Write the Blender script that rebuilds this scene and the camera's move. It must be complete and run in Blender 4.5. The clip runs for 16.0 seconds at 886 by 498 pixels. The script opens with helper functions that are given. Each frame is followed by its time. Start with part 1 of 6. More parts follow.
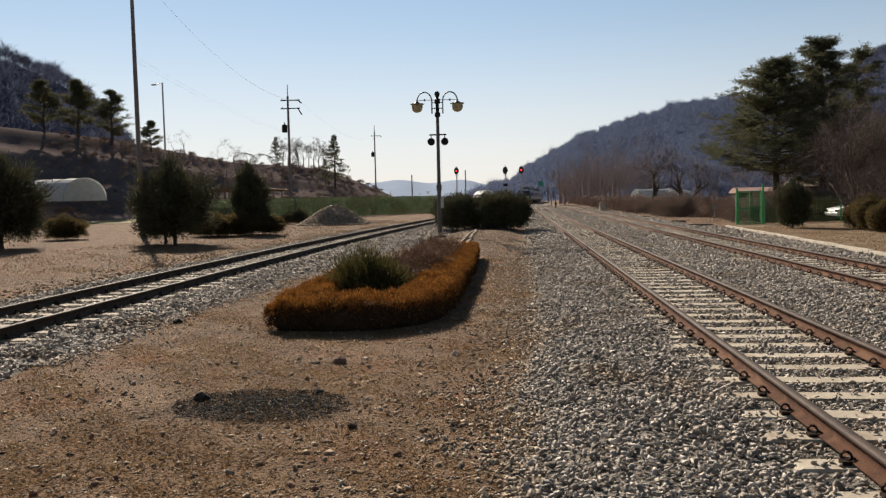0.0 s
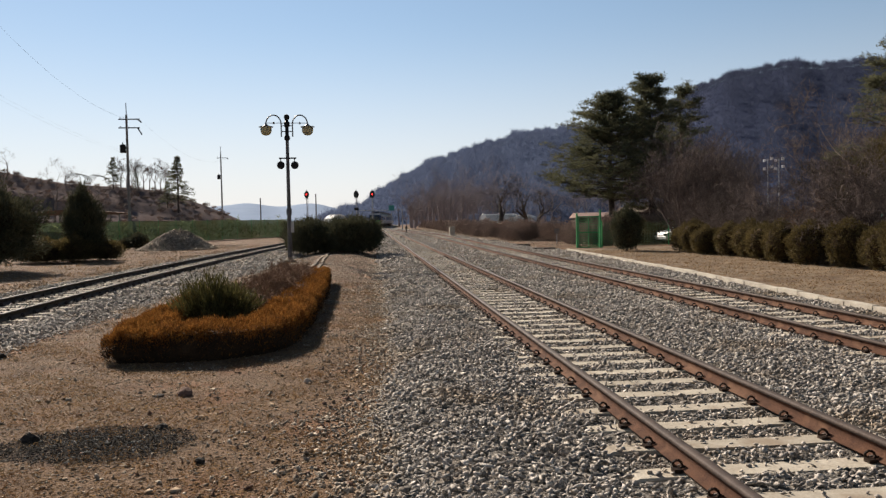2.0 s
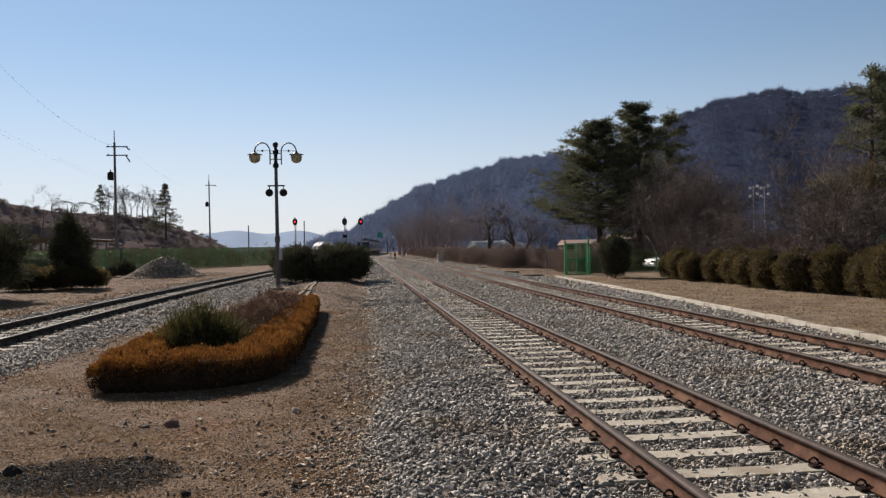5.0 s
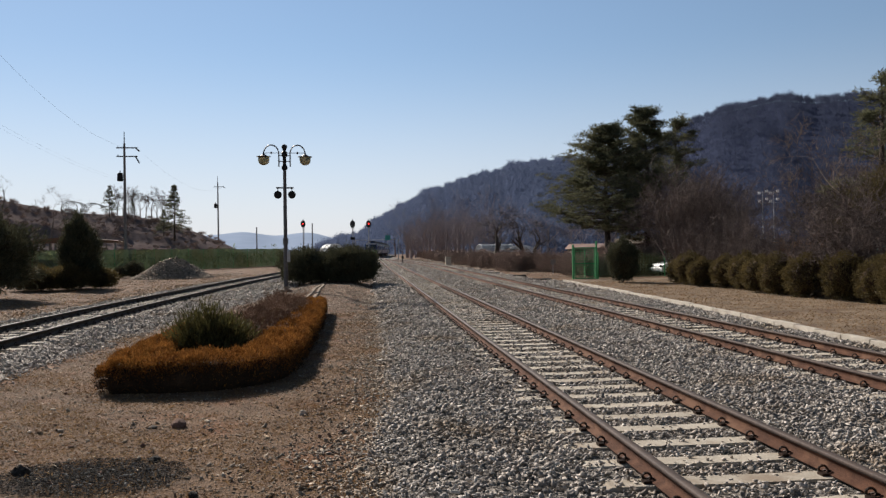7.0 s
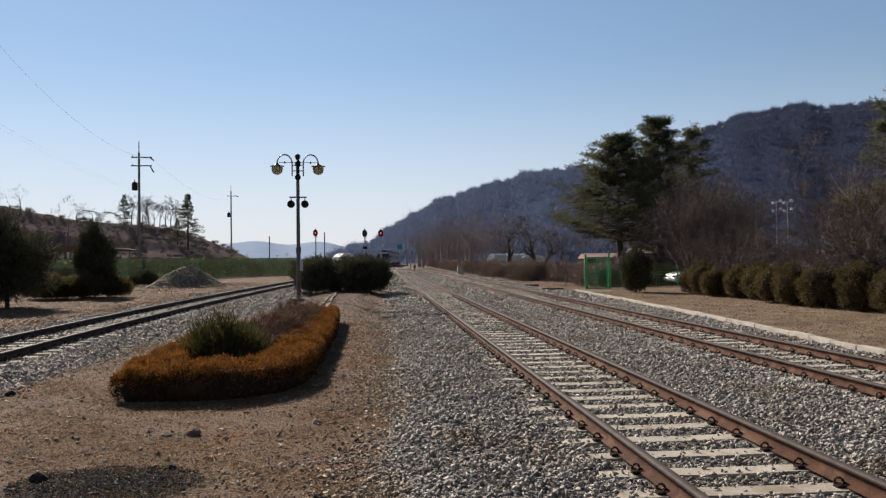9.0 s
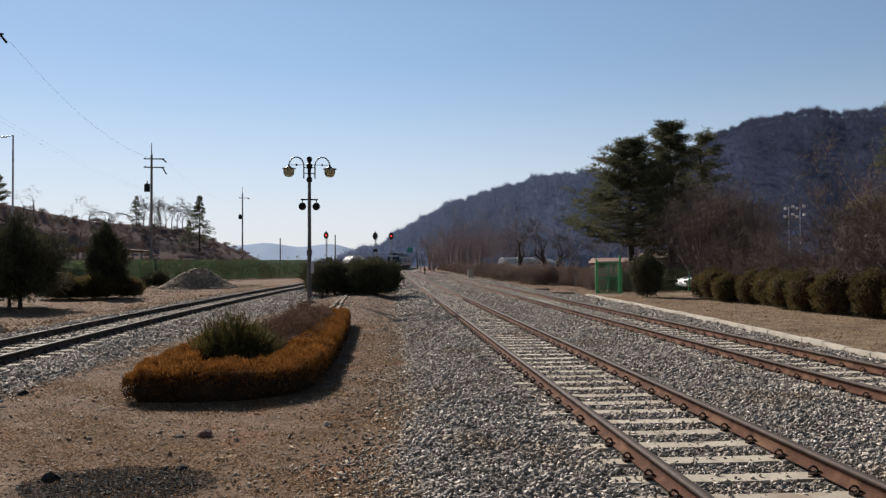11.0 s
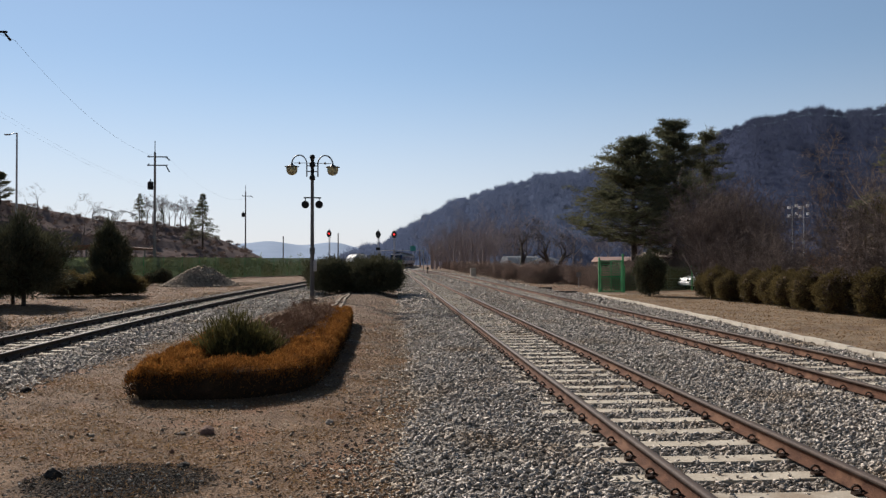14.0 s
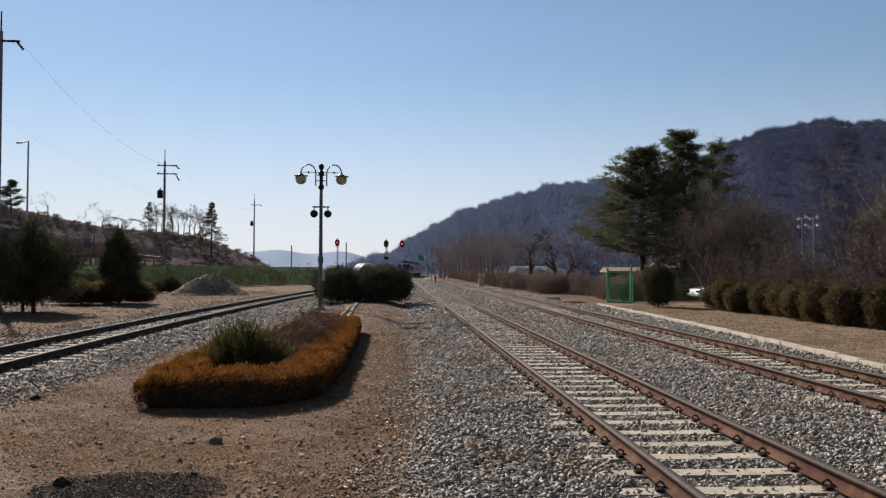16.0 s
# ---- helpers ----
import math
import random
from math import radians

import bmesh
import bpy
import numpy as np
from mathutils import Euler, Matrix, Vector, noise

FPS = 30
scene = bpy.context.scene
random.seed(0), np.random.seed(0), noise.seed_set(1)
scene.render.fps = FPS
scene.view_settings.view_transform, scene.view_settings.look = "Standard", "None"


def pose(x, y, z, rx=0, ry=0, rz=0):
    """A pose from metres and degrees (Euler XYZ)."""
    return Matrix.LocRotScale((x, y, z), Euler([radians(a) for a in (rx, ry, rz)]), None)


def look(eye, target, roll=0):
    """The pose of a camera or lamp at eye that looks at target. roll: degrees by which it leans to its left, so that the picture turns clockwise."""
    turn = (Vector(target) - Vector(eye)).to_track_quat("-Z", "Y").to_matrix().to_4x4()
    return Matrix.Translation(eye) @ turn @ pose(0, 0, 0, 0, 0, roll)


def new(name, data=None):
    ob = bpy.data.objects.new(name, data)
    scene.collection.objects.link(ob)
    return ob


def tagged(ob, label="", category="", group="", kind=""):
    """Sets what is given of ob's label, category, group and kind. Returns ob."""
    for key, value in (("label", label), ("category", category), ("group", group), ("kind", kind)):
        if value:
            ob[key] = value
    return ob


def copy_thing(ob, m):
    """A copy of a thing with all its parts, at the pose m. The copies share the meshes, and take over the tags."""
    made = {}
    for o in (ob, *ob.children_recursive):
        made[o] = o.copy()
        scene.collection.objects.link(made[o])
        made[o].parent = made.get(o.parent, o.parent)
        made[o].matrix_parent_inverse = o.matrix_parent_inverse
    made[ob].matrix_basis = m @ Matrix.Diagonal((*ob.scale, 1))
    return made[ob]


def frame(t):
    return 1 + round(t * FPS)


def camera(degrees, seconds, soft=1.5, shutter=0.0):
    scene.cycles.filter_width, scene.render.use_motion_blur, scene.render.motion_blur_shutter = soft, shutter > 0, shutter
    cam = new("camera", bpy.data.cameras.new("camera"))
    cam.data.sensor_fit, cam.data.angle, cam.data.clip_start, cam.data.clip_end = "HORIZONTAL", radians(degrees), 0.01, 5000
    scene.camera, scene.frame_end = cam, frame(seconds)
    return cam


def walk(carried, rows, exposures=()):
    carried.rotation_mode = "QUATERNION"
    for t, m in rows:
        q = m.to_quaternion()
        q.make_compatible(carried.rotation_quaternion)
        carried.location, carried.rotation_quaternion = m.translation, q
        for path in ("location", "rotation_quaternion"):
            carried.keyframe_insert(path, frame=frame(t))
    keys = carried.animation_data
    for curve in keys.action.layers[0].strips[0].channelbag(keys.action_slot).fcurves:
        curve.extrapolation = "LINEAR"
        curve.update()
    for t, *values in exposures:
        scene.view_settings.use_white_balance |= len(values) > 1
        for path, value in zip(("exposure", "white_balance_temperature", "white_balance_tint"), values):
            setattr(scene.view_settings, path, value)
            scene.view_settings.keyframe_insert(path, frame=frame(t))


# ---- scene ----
cam = camera(58.6, 16.0, soft=1.35)
ROWS = [
    (0.0, pose(0.074, 0.025, 1.699, 86.353, 1.247, 5.516)),
    (0.5, pose(0.085, -0.008, 1.703, 85.969, 0.475, -0.567)),
    (1.0, pose(0.079, -0.024, 1.711, 86.073, 0.697, -2.455)),
    (1.5, pose(0.071, -0.023, 1.718, 87.676, 0.778, -3.683)),
    (2.0, pose(0.061, -0.011, 1.718, 87.869, 1.121, -5.250)),
    (2.5, pose(0.050, -0.001, 1.716, 88.909, 1.309, -6.430)),
    (3.0, pose(0.042, 0.010, 1.721, 89.786, 1.188, -5.537)),
    (3.5, pose(0.040, -0.003, 1.726, 89.868, 1.114, -5.708)),
    (4.0, pose(0.045, -0.012, 1.724, 89.806, 1.241, -6.210)),
    (6.5, pose(0.054, 0.006, 1.739, 89.922, 1.017, -5.803)),
    (7.0, pose(0.045, 0.001, 1.736, 90.042, 0.766, -5.536)),
    (7.5, pose(0.036, -0.013, 1.735, 90.244, 0.539, -4.337)),
    (8.0, pose(0.030, -0.019, 1.737, 90.519, 0.437, -4.531)),
    (8.5, pose(0.025, -0.026, 1.739, 90.733, 0.549, -4.912)),
    (9.0, pose(0.023, -0.034, 1.742, 90.728, 0.640, -4.676)),
    (11.5, pose(-0.003, -0.013, 1.739, 91.000, 0.163, -3.825)),
    (12.0, pose(-0.002, -0.011, 1.737, 90.991, 0.186, -3.708)),
    (12.5, pose(-0.001, -0.015, 1.737, 90.933, 0.157, -3.573)),
    (13.0, pose(0.002, -0.014, 1.738, 90.920, 0.134, -3.608)),
    (13.5, pose(0.004, -0.016, 1.740, 90.915, 0.152, -3.711)),
    (14.0, pose(0.007, -0.015, 1.737, 90.867, 0.071, -3.733)),
    (14.5, pose(0.000, 0.000, 1.737, 90.849, -0.094, -3.510)),
    (15.0, pose(-0.008, -0.000, 1.741, 90.862, -0.176, -3.213)),
    (15.5, pose(-0.006, -0.010, 1.741, 91.113, -0.144, -3.185)),
    (16.0, pose(-0.009, -0.013, 1.745, 91.560, -0.229, -3.169)),
]
walk(cam, ROWS, exposures=((0.0, 0.50, 7250, 10), (1.5, 0.55, 7050, 10), (2.5, 0.48, 6850, 10), (3.5, 0.38, 6600, 10), (6.5, 0.37, 6500, 10), (16.0, 0.37, 6500, 10)))

# ---- world and sun ----
SUN_EL, SUN_AZ = radians(30), math.atan2(-0.46, 0.89)      # azimuth from +y towards +x
world = bpy.data.worlds.new("sky")
scene.world = world
world.use_nodes = True
wn = world.node_tree
sky = wn.nodes.new("ShaderNodeTexSky")
sky.sky_type = "NISHITA"
sky.sun_disc = False
sky.sun_elevation, sky.sun_rotation = SUN_EL, SUN_AZ
sky.air_density, sky.dust_density, sky.ozone_density = 0.9, 0.03, 3.0
gam = wn.nodes.new("ShaderNodeGamma")
gam.inputs[1].default_value = 0.6
hsv = wn.nodes.new("ShaderNodeHueSaturation")
hsv.inputs["Saturation"].default_value = 1.2
wn.links.new(sky.outputs[0], gam.inputs[0]), wn.links.new(gam.outputs[0], hsv.inputs["Color"])
tint = wn.nodes.new("ShaderNodeVectorMath")
tint.operation = "MULTIPLY"
tint.inputs[1].default_value = (1.0, 0.992, 1.02)
wn.links.new(hsv.outputs[0], tint.inputs[0])
# pale winter haze that thins with height, the same all round
geo = wn.nodes.new("ShaderNodeTexCoord")
sep = wn.nodes.new("ShaderNodeSeparateXYZ")
wn.links.new(geo.outputs["Generated"], sep.inputs[0])
thin = wn.nodes.new("ShaderNodeMapRange")
thin.interpolation_type = "SMOOTHSTEP"
thin.inputs["From Min"].default_value, thin.inputs["From Max"].default_value = -0.05, 0.26
thin.inputs["To Min"].default_value, thin.inputs["To Max"].default_value = 0.85, 0.0
wn.links.new(sep.outputs["Z"], thin.inputs["Value"])
air = wn.nodes.new("ShaderNodeMix")
air.data_type = "RGBA"
air.inputs["B"].default_value = (3.28, 3.32, 3.64, 1)
wn.links.new(thin.outputs[0], air.inputs["Factor"]), wn.links.new(tint.outputs[0], air.inputs["A"])
# a clear winter sky deepens towards the zenith
deep = wn.nodes.new("ShaderNodeMapRange")
deep.inputs["From Min"].default_value, deep.inputs["From Max"].default_value = 0.30, 1.0
deep.inputs["To Min"].default_value, deep.inputs["To Max"].default_value = 1.0, 0.2
wn.links.new(sep.outputs["Z"], deep.inputs["Value"])
# and away from the sun
toward = wn.nodes.new("ShaderNodeVectorMath")
toward.operation = "DOT_PRODUCT"
toward.inputs[1].default_value = (math.sin(SUN_AZ), math.cos(SUN_AZ), 0)
wn.links.new(geo.outputs["Generated"], toward.inputs[0])
away = wn.nodes.new("ShaderNodeMapRange")
away.inputs["From Min"].default_value, away.inputs["From Max"].default_value = 0.9, -1.0
away.inputs["To Min"].default_value, away.inputs["To Max"].default_value = 1.0, 0.4
wn.links.new(toward.outputs["Value"], away.inputs["Value"])
both = wn.nodes.new("ShaderNodeMath")
both.operation = "MULTIPLY"
wn.links.new(deep.outputs[0], both.inputs[0]), wn.links.new(away.outputs[0], both.inputs[1])
dim = wn.nodes.new("ShaderNodeVectorMath")
dim.operation = "SCALE"
wn.links.new(air.outputs["Result"], dim.inputs[0]), wn.links.new(both.outputs[0], dim.inputs["Scale"])
wn.links.new(dim.outputs[0], wn.nodes["Background"].inputs[0])
wn.nodes["Background"].inputs[1].default_value = 0.175
sun_data = bpy.data.lights.new("sun", "SUN")
sun_data.energy, sun_data.angle, sun_data.color = 5.0, radians(0.6), (1.0, 0.915, 0.83)
sun = new("sun", sun_data)
to_sun = Vector((math.sin(SUN_AZ) * math.cos(SUN_EL), math.cos(SUN_AZ) * math.cos(SUN_EL), math.sin(SUN_EL)))
sun.matrix_world = look(to_sun * 100, (0, 0, 0))


# ---- materials ----
def mat(name, a, b, scale=8.0, rough=0.8, metal=0.0, bump=0.2, fine=60.0, island=0.0, obrand=0.0, stain=None, stain_scale=1.2, leaf=0.0, spec=0.15, bump_dist=0.02):
    """Two-scale noise between colours a and b, with per-piece variation, stains and relief."""
    m = bpy.data.materials.new(name)
    m.use_nodes = True
    nt = m.node_tree
    n, l = nt.nodes, nt.links
    bs = n["Principled BSDF"]
    co = n.new("ShaderNodeNewGeometry")
    big = n.new("ShaderNodeTexNoise")
    big.inputs["Scale"].default_value, big.inputs["Detail"].default_value = scale, 5
    small = n.new("ShaderNodeTexNoise")
    small.inputs["Scale"].default_value, small.inputs["Detail"].default_value = fine, 3
    for t in (big, small):
        l.new(co.outputs["Position"], t.inputs["Vector"])
    add = n.new("ShaderNodeMath")
    add.operation = "ADD"
    l.new(big.outputs["Fac"], add.inputs[0]), l.new(small.outputs["Fac"], add.inputs[1])
    ramp = n.new("ShaderNodeMapRange")
    ramp.inputs["From Min"].default_value, ramp.inputs["From Max"].default_value = 0.72, 1.28
    l.new(add.outputs[0], ramp.inputs["Value"])
    mix = n.new("ShaderNodeMix")
    mix.data_type = "RGBA"
    mix.inputs["A"].default_value, mix.inputs["B"].default_value = (*a, 1), (*b, 1)
    l.new(ramp.outputs[0], mix.inputs["Factor"])
    out = mix.outputs["Result"]
    if stain:
        sn = n.new("ShaderNodeTexNoise")
        sn.inputs["Scale"].default_value, sn.inputs["Detail"].default_value = stain_scale, 6
        l.new(co.outputs["Position"], sn.inputs["Vector"])
        sr = n.new("ShaderNodeMapRange")
        sr.inputs["From Min"].default_value, sr.inputs["From Max"].default_value = 0.52, 0.68
        l.new(sn.outputs["Fac"], sr.inputs["Value"])
        sm = n.new("ShaderNodeMix")
        sm.data_type = "RGBA"
        sm.inputs["B"].default_value = (*stain, 1)
        l.new(sr.outputs[0], sm.inputs["Factor"]), l.new(out, sm.inputs["A"])
        out = sm.outputs["Result"]
    for amount, node, socket in ((island, co, "Random Per Island"), (obrand, None, "Random")):
        if amount:
            src = node or n.new("ShaderNodeObjectInfo")
            mr = n.new("ShaderNodeMapRange")
            mr.inputs["To Min"].default_value, mr.inputs["To Max"].default_value = 1 - amount, 1 + amount
            l.new(src.outputs[socket], mr.inputs["Value"])
            hs = n.new("ShaderNodeHueSaturation")
            l.new(mr.outputs[0], hs.inputs["Value"]), l.new(out, hs.inputs["Color"])
            out = hs.outputs["Color"]
    l.new(out, bs.inputs["Base Color"])
    bs.inputs["Roughness"].default_value, bs.inputs["Metallic"].default_value = rough, metal
    bs.inputs["Specular IOR Level"].default_value = spec
    if bump:
        bp = n.new("ShaderNodeBump")
        bp.inputs["Strength"].default_value, bp.inputs["Distance"].default_value = bump, bump_dist
        l.new(add.outputs[0], bp.inputs["Height"]), l.new(bp.outputs[0], bs.inputs["Normal"])
    if leaf:
        tr = n.new("ShaderNodeBsdfTranslucent")
        l.new(out, tr.inputs["Color"])
        ms = n.new("ShaderNodeMixShader")
        ms.inputs[0].default_value = leaf
        l.new(bs.outputs[0], ms.inputs[1]), l.new(tr.outputs[0], ms.inputs[2])
        l.new(ms.outputs[0], n["Material Output"].inputs["Surface"])
    return m


def glass(name, col, rough=0.08):
    m = bpy.data.materials.new(name)
    m.use_nodes = True
    b = m.node_tree.nodes["Principled BSDF"]
    b.inputs["Base Color"].default_value, b.inputs["Roughness"].default_value = (*col, 1), rough
    b.inputs["Specular IOR Level"].default_value = 0.7
    return m


def glow(name, col, strength):
    m = bpy.data.materials.new(name)
    m.use_nodes = True
    b = m.node_tree.nodes["Principled BSDF"]
    b.inputs["Base Color"].default_value = (*col, 1)
    b.inputs["Emission Color"].default_value, b.inputs["Emission Strength"].default_value = (*col, 1), strength
    return m


M_DIRT = mat("dry_soil", (0.098, 0.057, 0.033), (0.255, 0.165, 0.102), 2.2, 0.95, 0, 1.0, 40, stain=(0.20, 0.10, 0.052), stain_scale=0.9, bump_dist=0.05)


def burn(m, x, y, rx, ry):
    """A sooty burnt patch with a ragged edge in the soil."""
    n, l = m.node_tree.nodes, m.node_tree.links
    bs = n["Principled BSDF"]
    old = bs.inputs["Base Color"].links[0].from_socket
    co = n.new("ShaderNodeNewGeometry")
    mp = n.new("ShaderNodeMapping")
    mp.vector_type = "TEXTURE"
    mp.inputs["Location"].default_value, mp.inputs["Scale"].default_value = (x, y, 0), (rx, ry, 9)
    l.new(co.outputs["Position"], mp.inputs["Vector"])
    ln = n.new("ShaderNodeVectorMath")
    ln.operation = "LENGTH"
    l.new(mp.outputs[0], ln.inputs[0])
    ns = n.new("ShaderNodeTexNoise")
    ns.inputs["Scale"].default_value, ns.inputs["Detail"].default_value = 7, 6
    l.new(co.outputs["Position"], ns.inputs["Vector"])
    ad = n.new("ShaderNodeMath")
    ad.operation = "ADD"
    l.new(ln.outputs["Value"], ad.inputs[0]), l.new(ns.outputs["Fac"], ad.inputs[1])
    mr = n.new("ShaderNodeMapRange")
    mr.inputs["From Min"].default_value, mr.inputs["From Max"].default_value = 1.15, 1.75
    mr.inputs["To Min"].default_value, mr.inputs["To Max"].default_value = 0.97, 0.0
    l.new(ad.outputs[0], mr.inputs["Value"])
    mx = n.new("ShaderNodeMix")
    mx.data_type = "RGBA"
    mx.inputs["B"].default_value = (0.018, 0.016, 0.015, 1)
    l.new(mr.outputs[0], mx.inputs["Factor"]), l.new(old, mx.inputs["A"]), l.new(mx.outputs["Result"], bs.inputs["Base Color"])


burn(M_DIRT, -2.38, 7.2, 0.80, 0.55)
M_CHAR = mat("charred_soil", (0.012, 0.011, 0.010), (0.07, 0.06, 0.05), 9, 0.95, 0, 0.8, 60)
M_LAWN = mat("dry_lawn", (0.12, 0.084, 0.055), (0.31, 0.232, 0.155), 1.6, 0.95, 0, 0.9, 30, stain=(0.13, 0.086, 0.056), stain_scale=0.6, bump_dist=0.03)
M_BED = mat("ballast_bed", (0.055, 0.049, 0.042), (0.29, 0.262, 0.228), 12, 0.9, 0, 1.0, 38, stain=(0.23, 0.19, 0.15), stain_scale=0.5, bump_dist=0.05)
M_STONE = mat("crushed_granite", (0.20, 0.18, 0.16), (0.57, 0.515, 0.455), 10, 0.95, 0, 0.3, 70, island=0.45, stain=(0.30, 0.24, 0.18), stain_scale=0.7)
M_PEBBLE = mat("field_stone", (0.16, 0.108, 0.07), (0.44, 0.34, 0.24), 14, 0.9, 0, 0.3, 60, island=0.4)
M_GRIT = mat("soil_grit", (0.10, 0.075, 0.055), (0.50, 0.42, 0.32), 30, 0.95, 0, 0, 90, island=0.6)
M_RED_ROCK = mat("reddish_rock", (0.13, 0.075, 0.055), (0.25, 0.16, 0.125), 14, 0.95, 0, 0.4, 60)
M_ASH = mat("pale_ash", (0.09, 0.088, 0.084), (0.24, 0.235, 0.22), 20, 0.95, 0, 0, 60, island=0.5)
M_CLOD = mat("dark_clods", (0.035, 0.022, 0.014), (0.10, 0.065, 0.042), 20, 0.95, 0, 0, 60, island=0.5)
M_FRINGE = mat("dusty_granite_chips", (0.19, 0.152, 0.115), (0.52, 0.44, 0.35), 14, 0.95, 0, 0.3, 60, island=0.5)
M_ROCK = mat("weathered_rock", (0.075, 0.06, 0.05), (0.18, 0.15, 0.125), 14, 0.95, 0, 0.4, 60)
M_LITTER = mat("dead_grass", (0.17, 0.088, 0.04), (0.40, 0.27, 0.145), 3, 0.9, 0, 0, 30, island=0.4, leaf=0.25)
M_CONC = mat("sleeper_concrete", (0.39, 0.335, 0.262), (0.56, 0.502, 0.41), 5, 0.9, 0, 0.25, 50, obrand=0.1, stain=(0.34, 0.27, 0.2), stain_scale=2)
M_KERB = mat("kerb_concrete", (0.40, 0.355, 0.29), (0.58, 0.525, 0.44), 4, 0.9, 0, 0.3, 45, stain=(0.36, 0.31, 0.25), stain_scale=1.5)
M_RUST = mat("rusty_rail", (0.055, 0.026, 0.017), (0.135, 0.064, 0.038), 6, 0.92, 0.0, 0.25, 80, stain=(0.16, 0.085, 0.052), stain_scale=3)
M_HEAD = mat("worn_rail_head", (0.045, 0.031, 0.025), (0.105, 0.073, 0.057), 5, 0.75, 0.1, 0.1, 60, spec=0.3)
M_OLD = mat("dark_rail", (0.030, 0.024, 0.02), (0.075, 0.055, 0.042), 6, 0.7, 0.2, 0.25, 80)
M_CLIP = mat("clip_steel", (0.015, 0.012, 0.01), (0.06, 0.035, 0.025), 20, 0.6, 0.4, 0.1, 80)
M_HEDGE = mat("bronzed_hedge_leaves", (0.17, 0.066, 0.018), (0.36, 0.165, 0.042), 2.5, 0.9, 0, 0, 20, island=0.5, leaf=0.28, stain=(0.12, 0.055, 0.022), stain_scale=3.5, spec=0.03)
# twig brown taken near black, so the colour holds the shade inside foliage
M_CORE = mat("shade_dark_twigs", (0.026, 0.018, 0.012), (0.075, 0.046, 0.026), 8, 0.95, 0, 0.6, 40)
M_JUNI = mat("juniper_needles", (0.052, 0.049, 0.018), (0.135, 0.117, 0.042), 2, 0.75, 0, 0, 20, island=0.4, leaf=0.25)
M_JUNI2 = mat("dark_juniper_needles", (0.054, 0.058, 0.036), (0.125, 0.12, 0.07), 1.2, 0.8, 0, 0, 20, island=0.4, leaf=0.15)
M_BOX = mat("clipped_shrub_leaves", (0.06, 0.046, 0.02), (0.155, 0.117, 0.048), 1.6, 0.75, 0, 0, 20, island=0.4, leaf=0.35)
M_TWIG = mat("dry_shrub_twigs", (0.15, 0.085, 0.055), (0.27, 0.17, 0.11), 3, 0.9, 0, 0, 20, island=0.35)
M_BROWN = mat("brown_scrub", (0.20, 0.148, 0.122), (0.37, 0.28, 0.232), 0.6, 0.9, 0, 0, 8, island=0.35)
M_THICKET = mat("thicket_twigs", (0.095, 0.072, 0.064), (0.195, 0.15, 0.132), 0.6, 0.9, 0, 0, 8, island=0.35)
M_PALE = mat("pale_bare_wood", (0.15, 0.11, 0.085), (0.27, 0.21, 0.165), 0.6, 0.9, 0, 0, 8, island=0.3)
M_BARK = mat("dark_bark", (0.04, 0.033, 0.028), (0.105, 0.083, 0.067), 6, 0.95, 0, 0.4, 30)
M_NEEDLE = mat("pine_needles", (0.068, 0.079, 0.052), (0.178, 0.17, 0.096), 0.5, 0.85, 0, 0, 8, island=0.35, leaf=0.35, spec=0.05)
# aerial haze is put into the hill and woods colours: bluer, paler farther off
M_HILL = mat("hazed_woodland_floor", (0.043, 0.053, 0.092), (0.061, 0.072, 0.117), 0.035, 0.95, 0, 0.12, 0.45, bump_dist=0.8, spec=0.0)
M_HILLFAR = mat("far_hazed_floor", (0.082, 0.106, 0.171), (0.102, 0.128, 0.197), 0.025, 0.95, 0, 0.2, 0.3, bump_dist=1.0, spec=0.0)
M_FARTREE2 = mat("far_hazed_woodland", (0.108, 0.137, 0.216), (0.13, 0.16, 0.243), 0.03, 0.95, 0, 0, 0.3, island=0.06, leaf=0.5, spec=0.0)
M_FARTREE = mat("hazed_woodland", (0.061, 0.073, 0.12), (0.078, 0.092, 0.142), 0.03, 0.95, 0, 0, 0.3, island=0.06, leaf=0.5, spec=0.0)
# brown twigs greyed and paled in the colour to stand for haze
M_FARROW = mat("hazed_row_twigs", (0.29, 0.25, 0.25), (0.40, 0.345, 0.34), 0.1, 0.95, 0, 0, 2, island=0.2, leaf=0.3, spec=0.0)
# pale blue of the range is haze put into its base colour
M_BLUE = mat("hazed_range", (0.33, 0.41, 0.54), (0.38, 0.46, 0.59), 0.001, 1.0, 0, 0, 0.01, spec=0)
M_BANK = mat("brown_bank", (0.112, 0.091, 0.088), (0.188, 0.156, 0.15), 0.22, 0.95, 0, 0.3, 2.2, stain=(0.13, 0.10, 0.095), stain_scale=0.12, bump_dist=0.15, spec=0.0)
M_FIELD = mat("field_grass", (0.22, 0.19, 0.09), (0.33, 0.29, 0.15), 0.3, 0.95, 0, 0.4, 6)
M_STEEL = mat("lamp_post_steel", (0.085, 0.08, 0.08), (0.16, 0.155, 0.155), 6, 0.5, 0.5, 0.05, 40)
M_DARK = mat("black_metal", (0.012, 0.012, 0.013), (0.03, 0.03, 0.03), 8, 0.5, 0.3, 0.05, 40)
M_POLE = mat("concrete_pole", (0.16, 0.15, 0.145), (0.27, 0.26, 0.25), 3, 0.9, 0, 0.15, 30)
M_GALV = mat("galvanised_steel", (0.35, 0.36, 0.37), (0.5, 0.5, 0.51), 6, 0.5, 0.6, 0.05, 40)
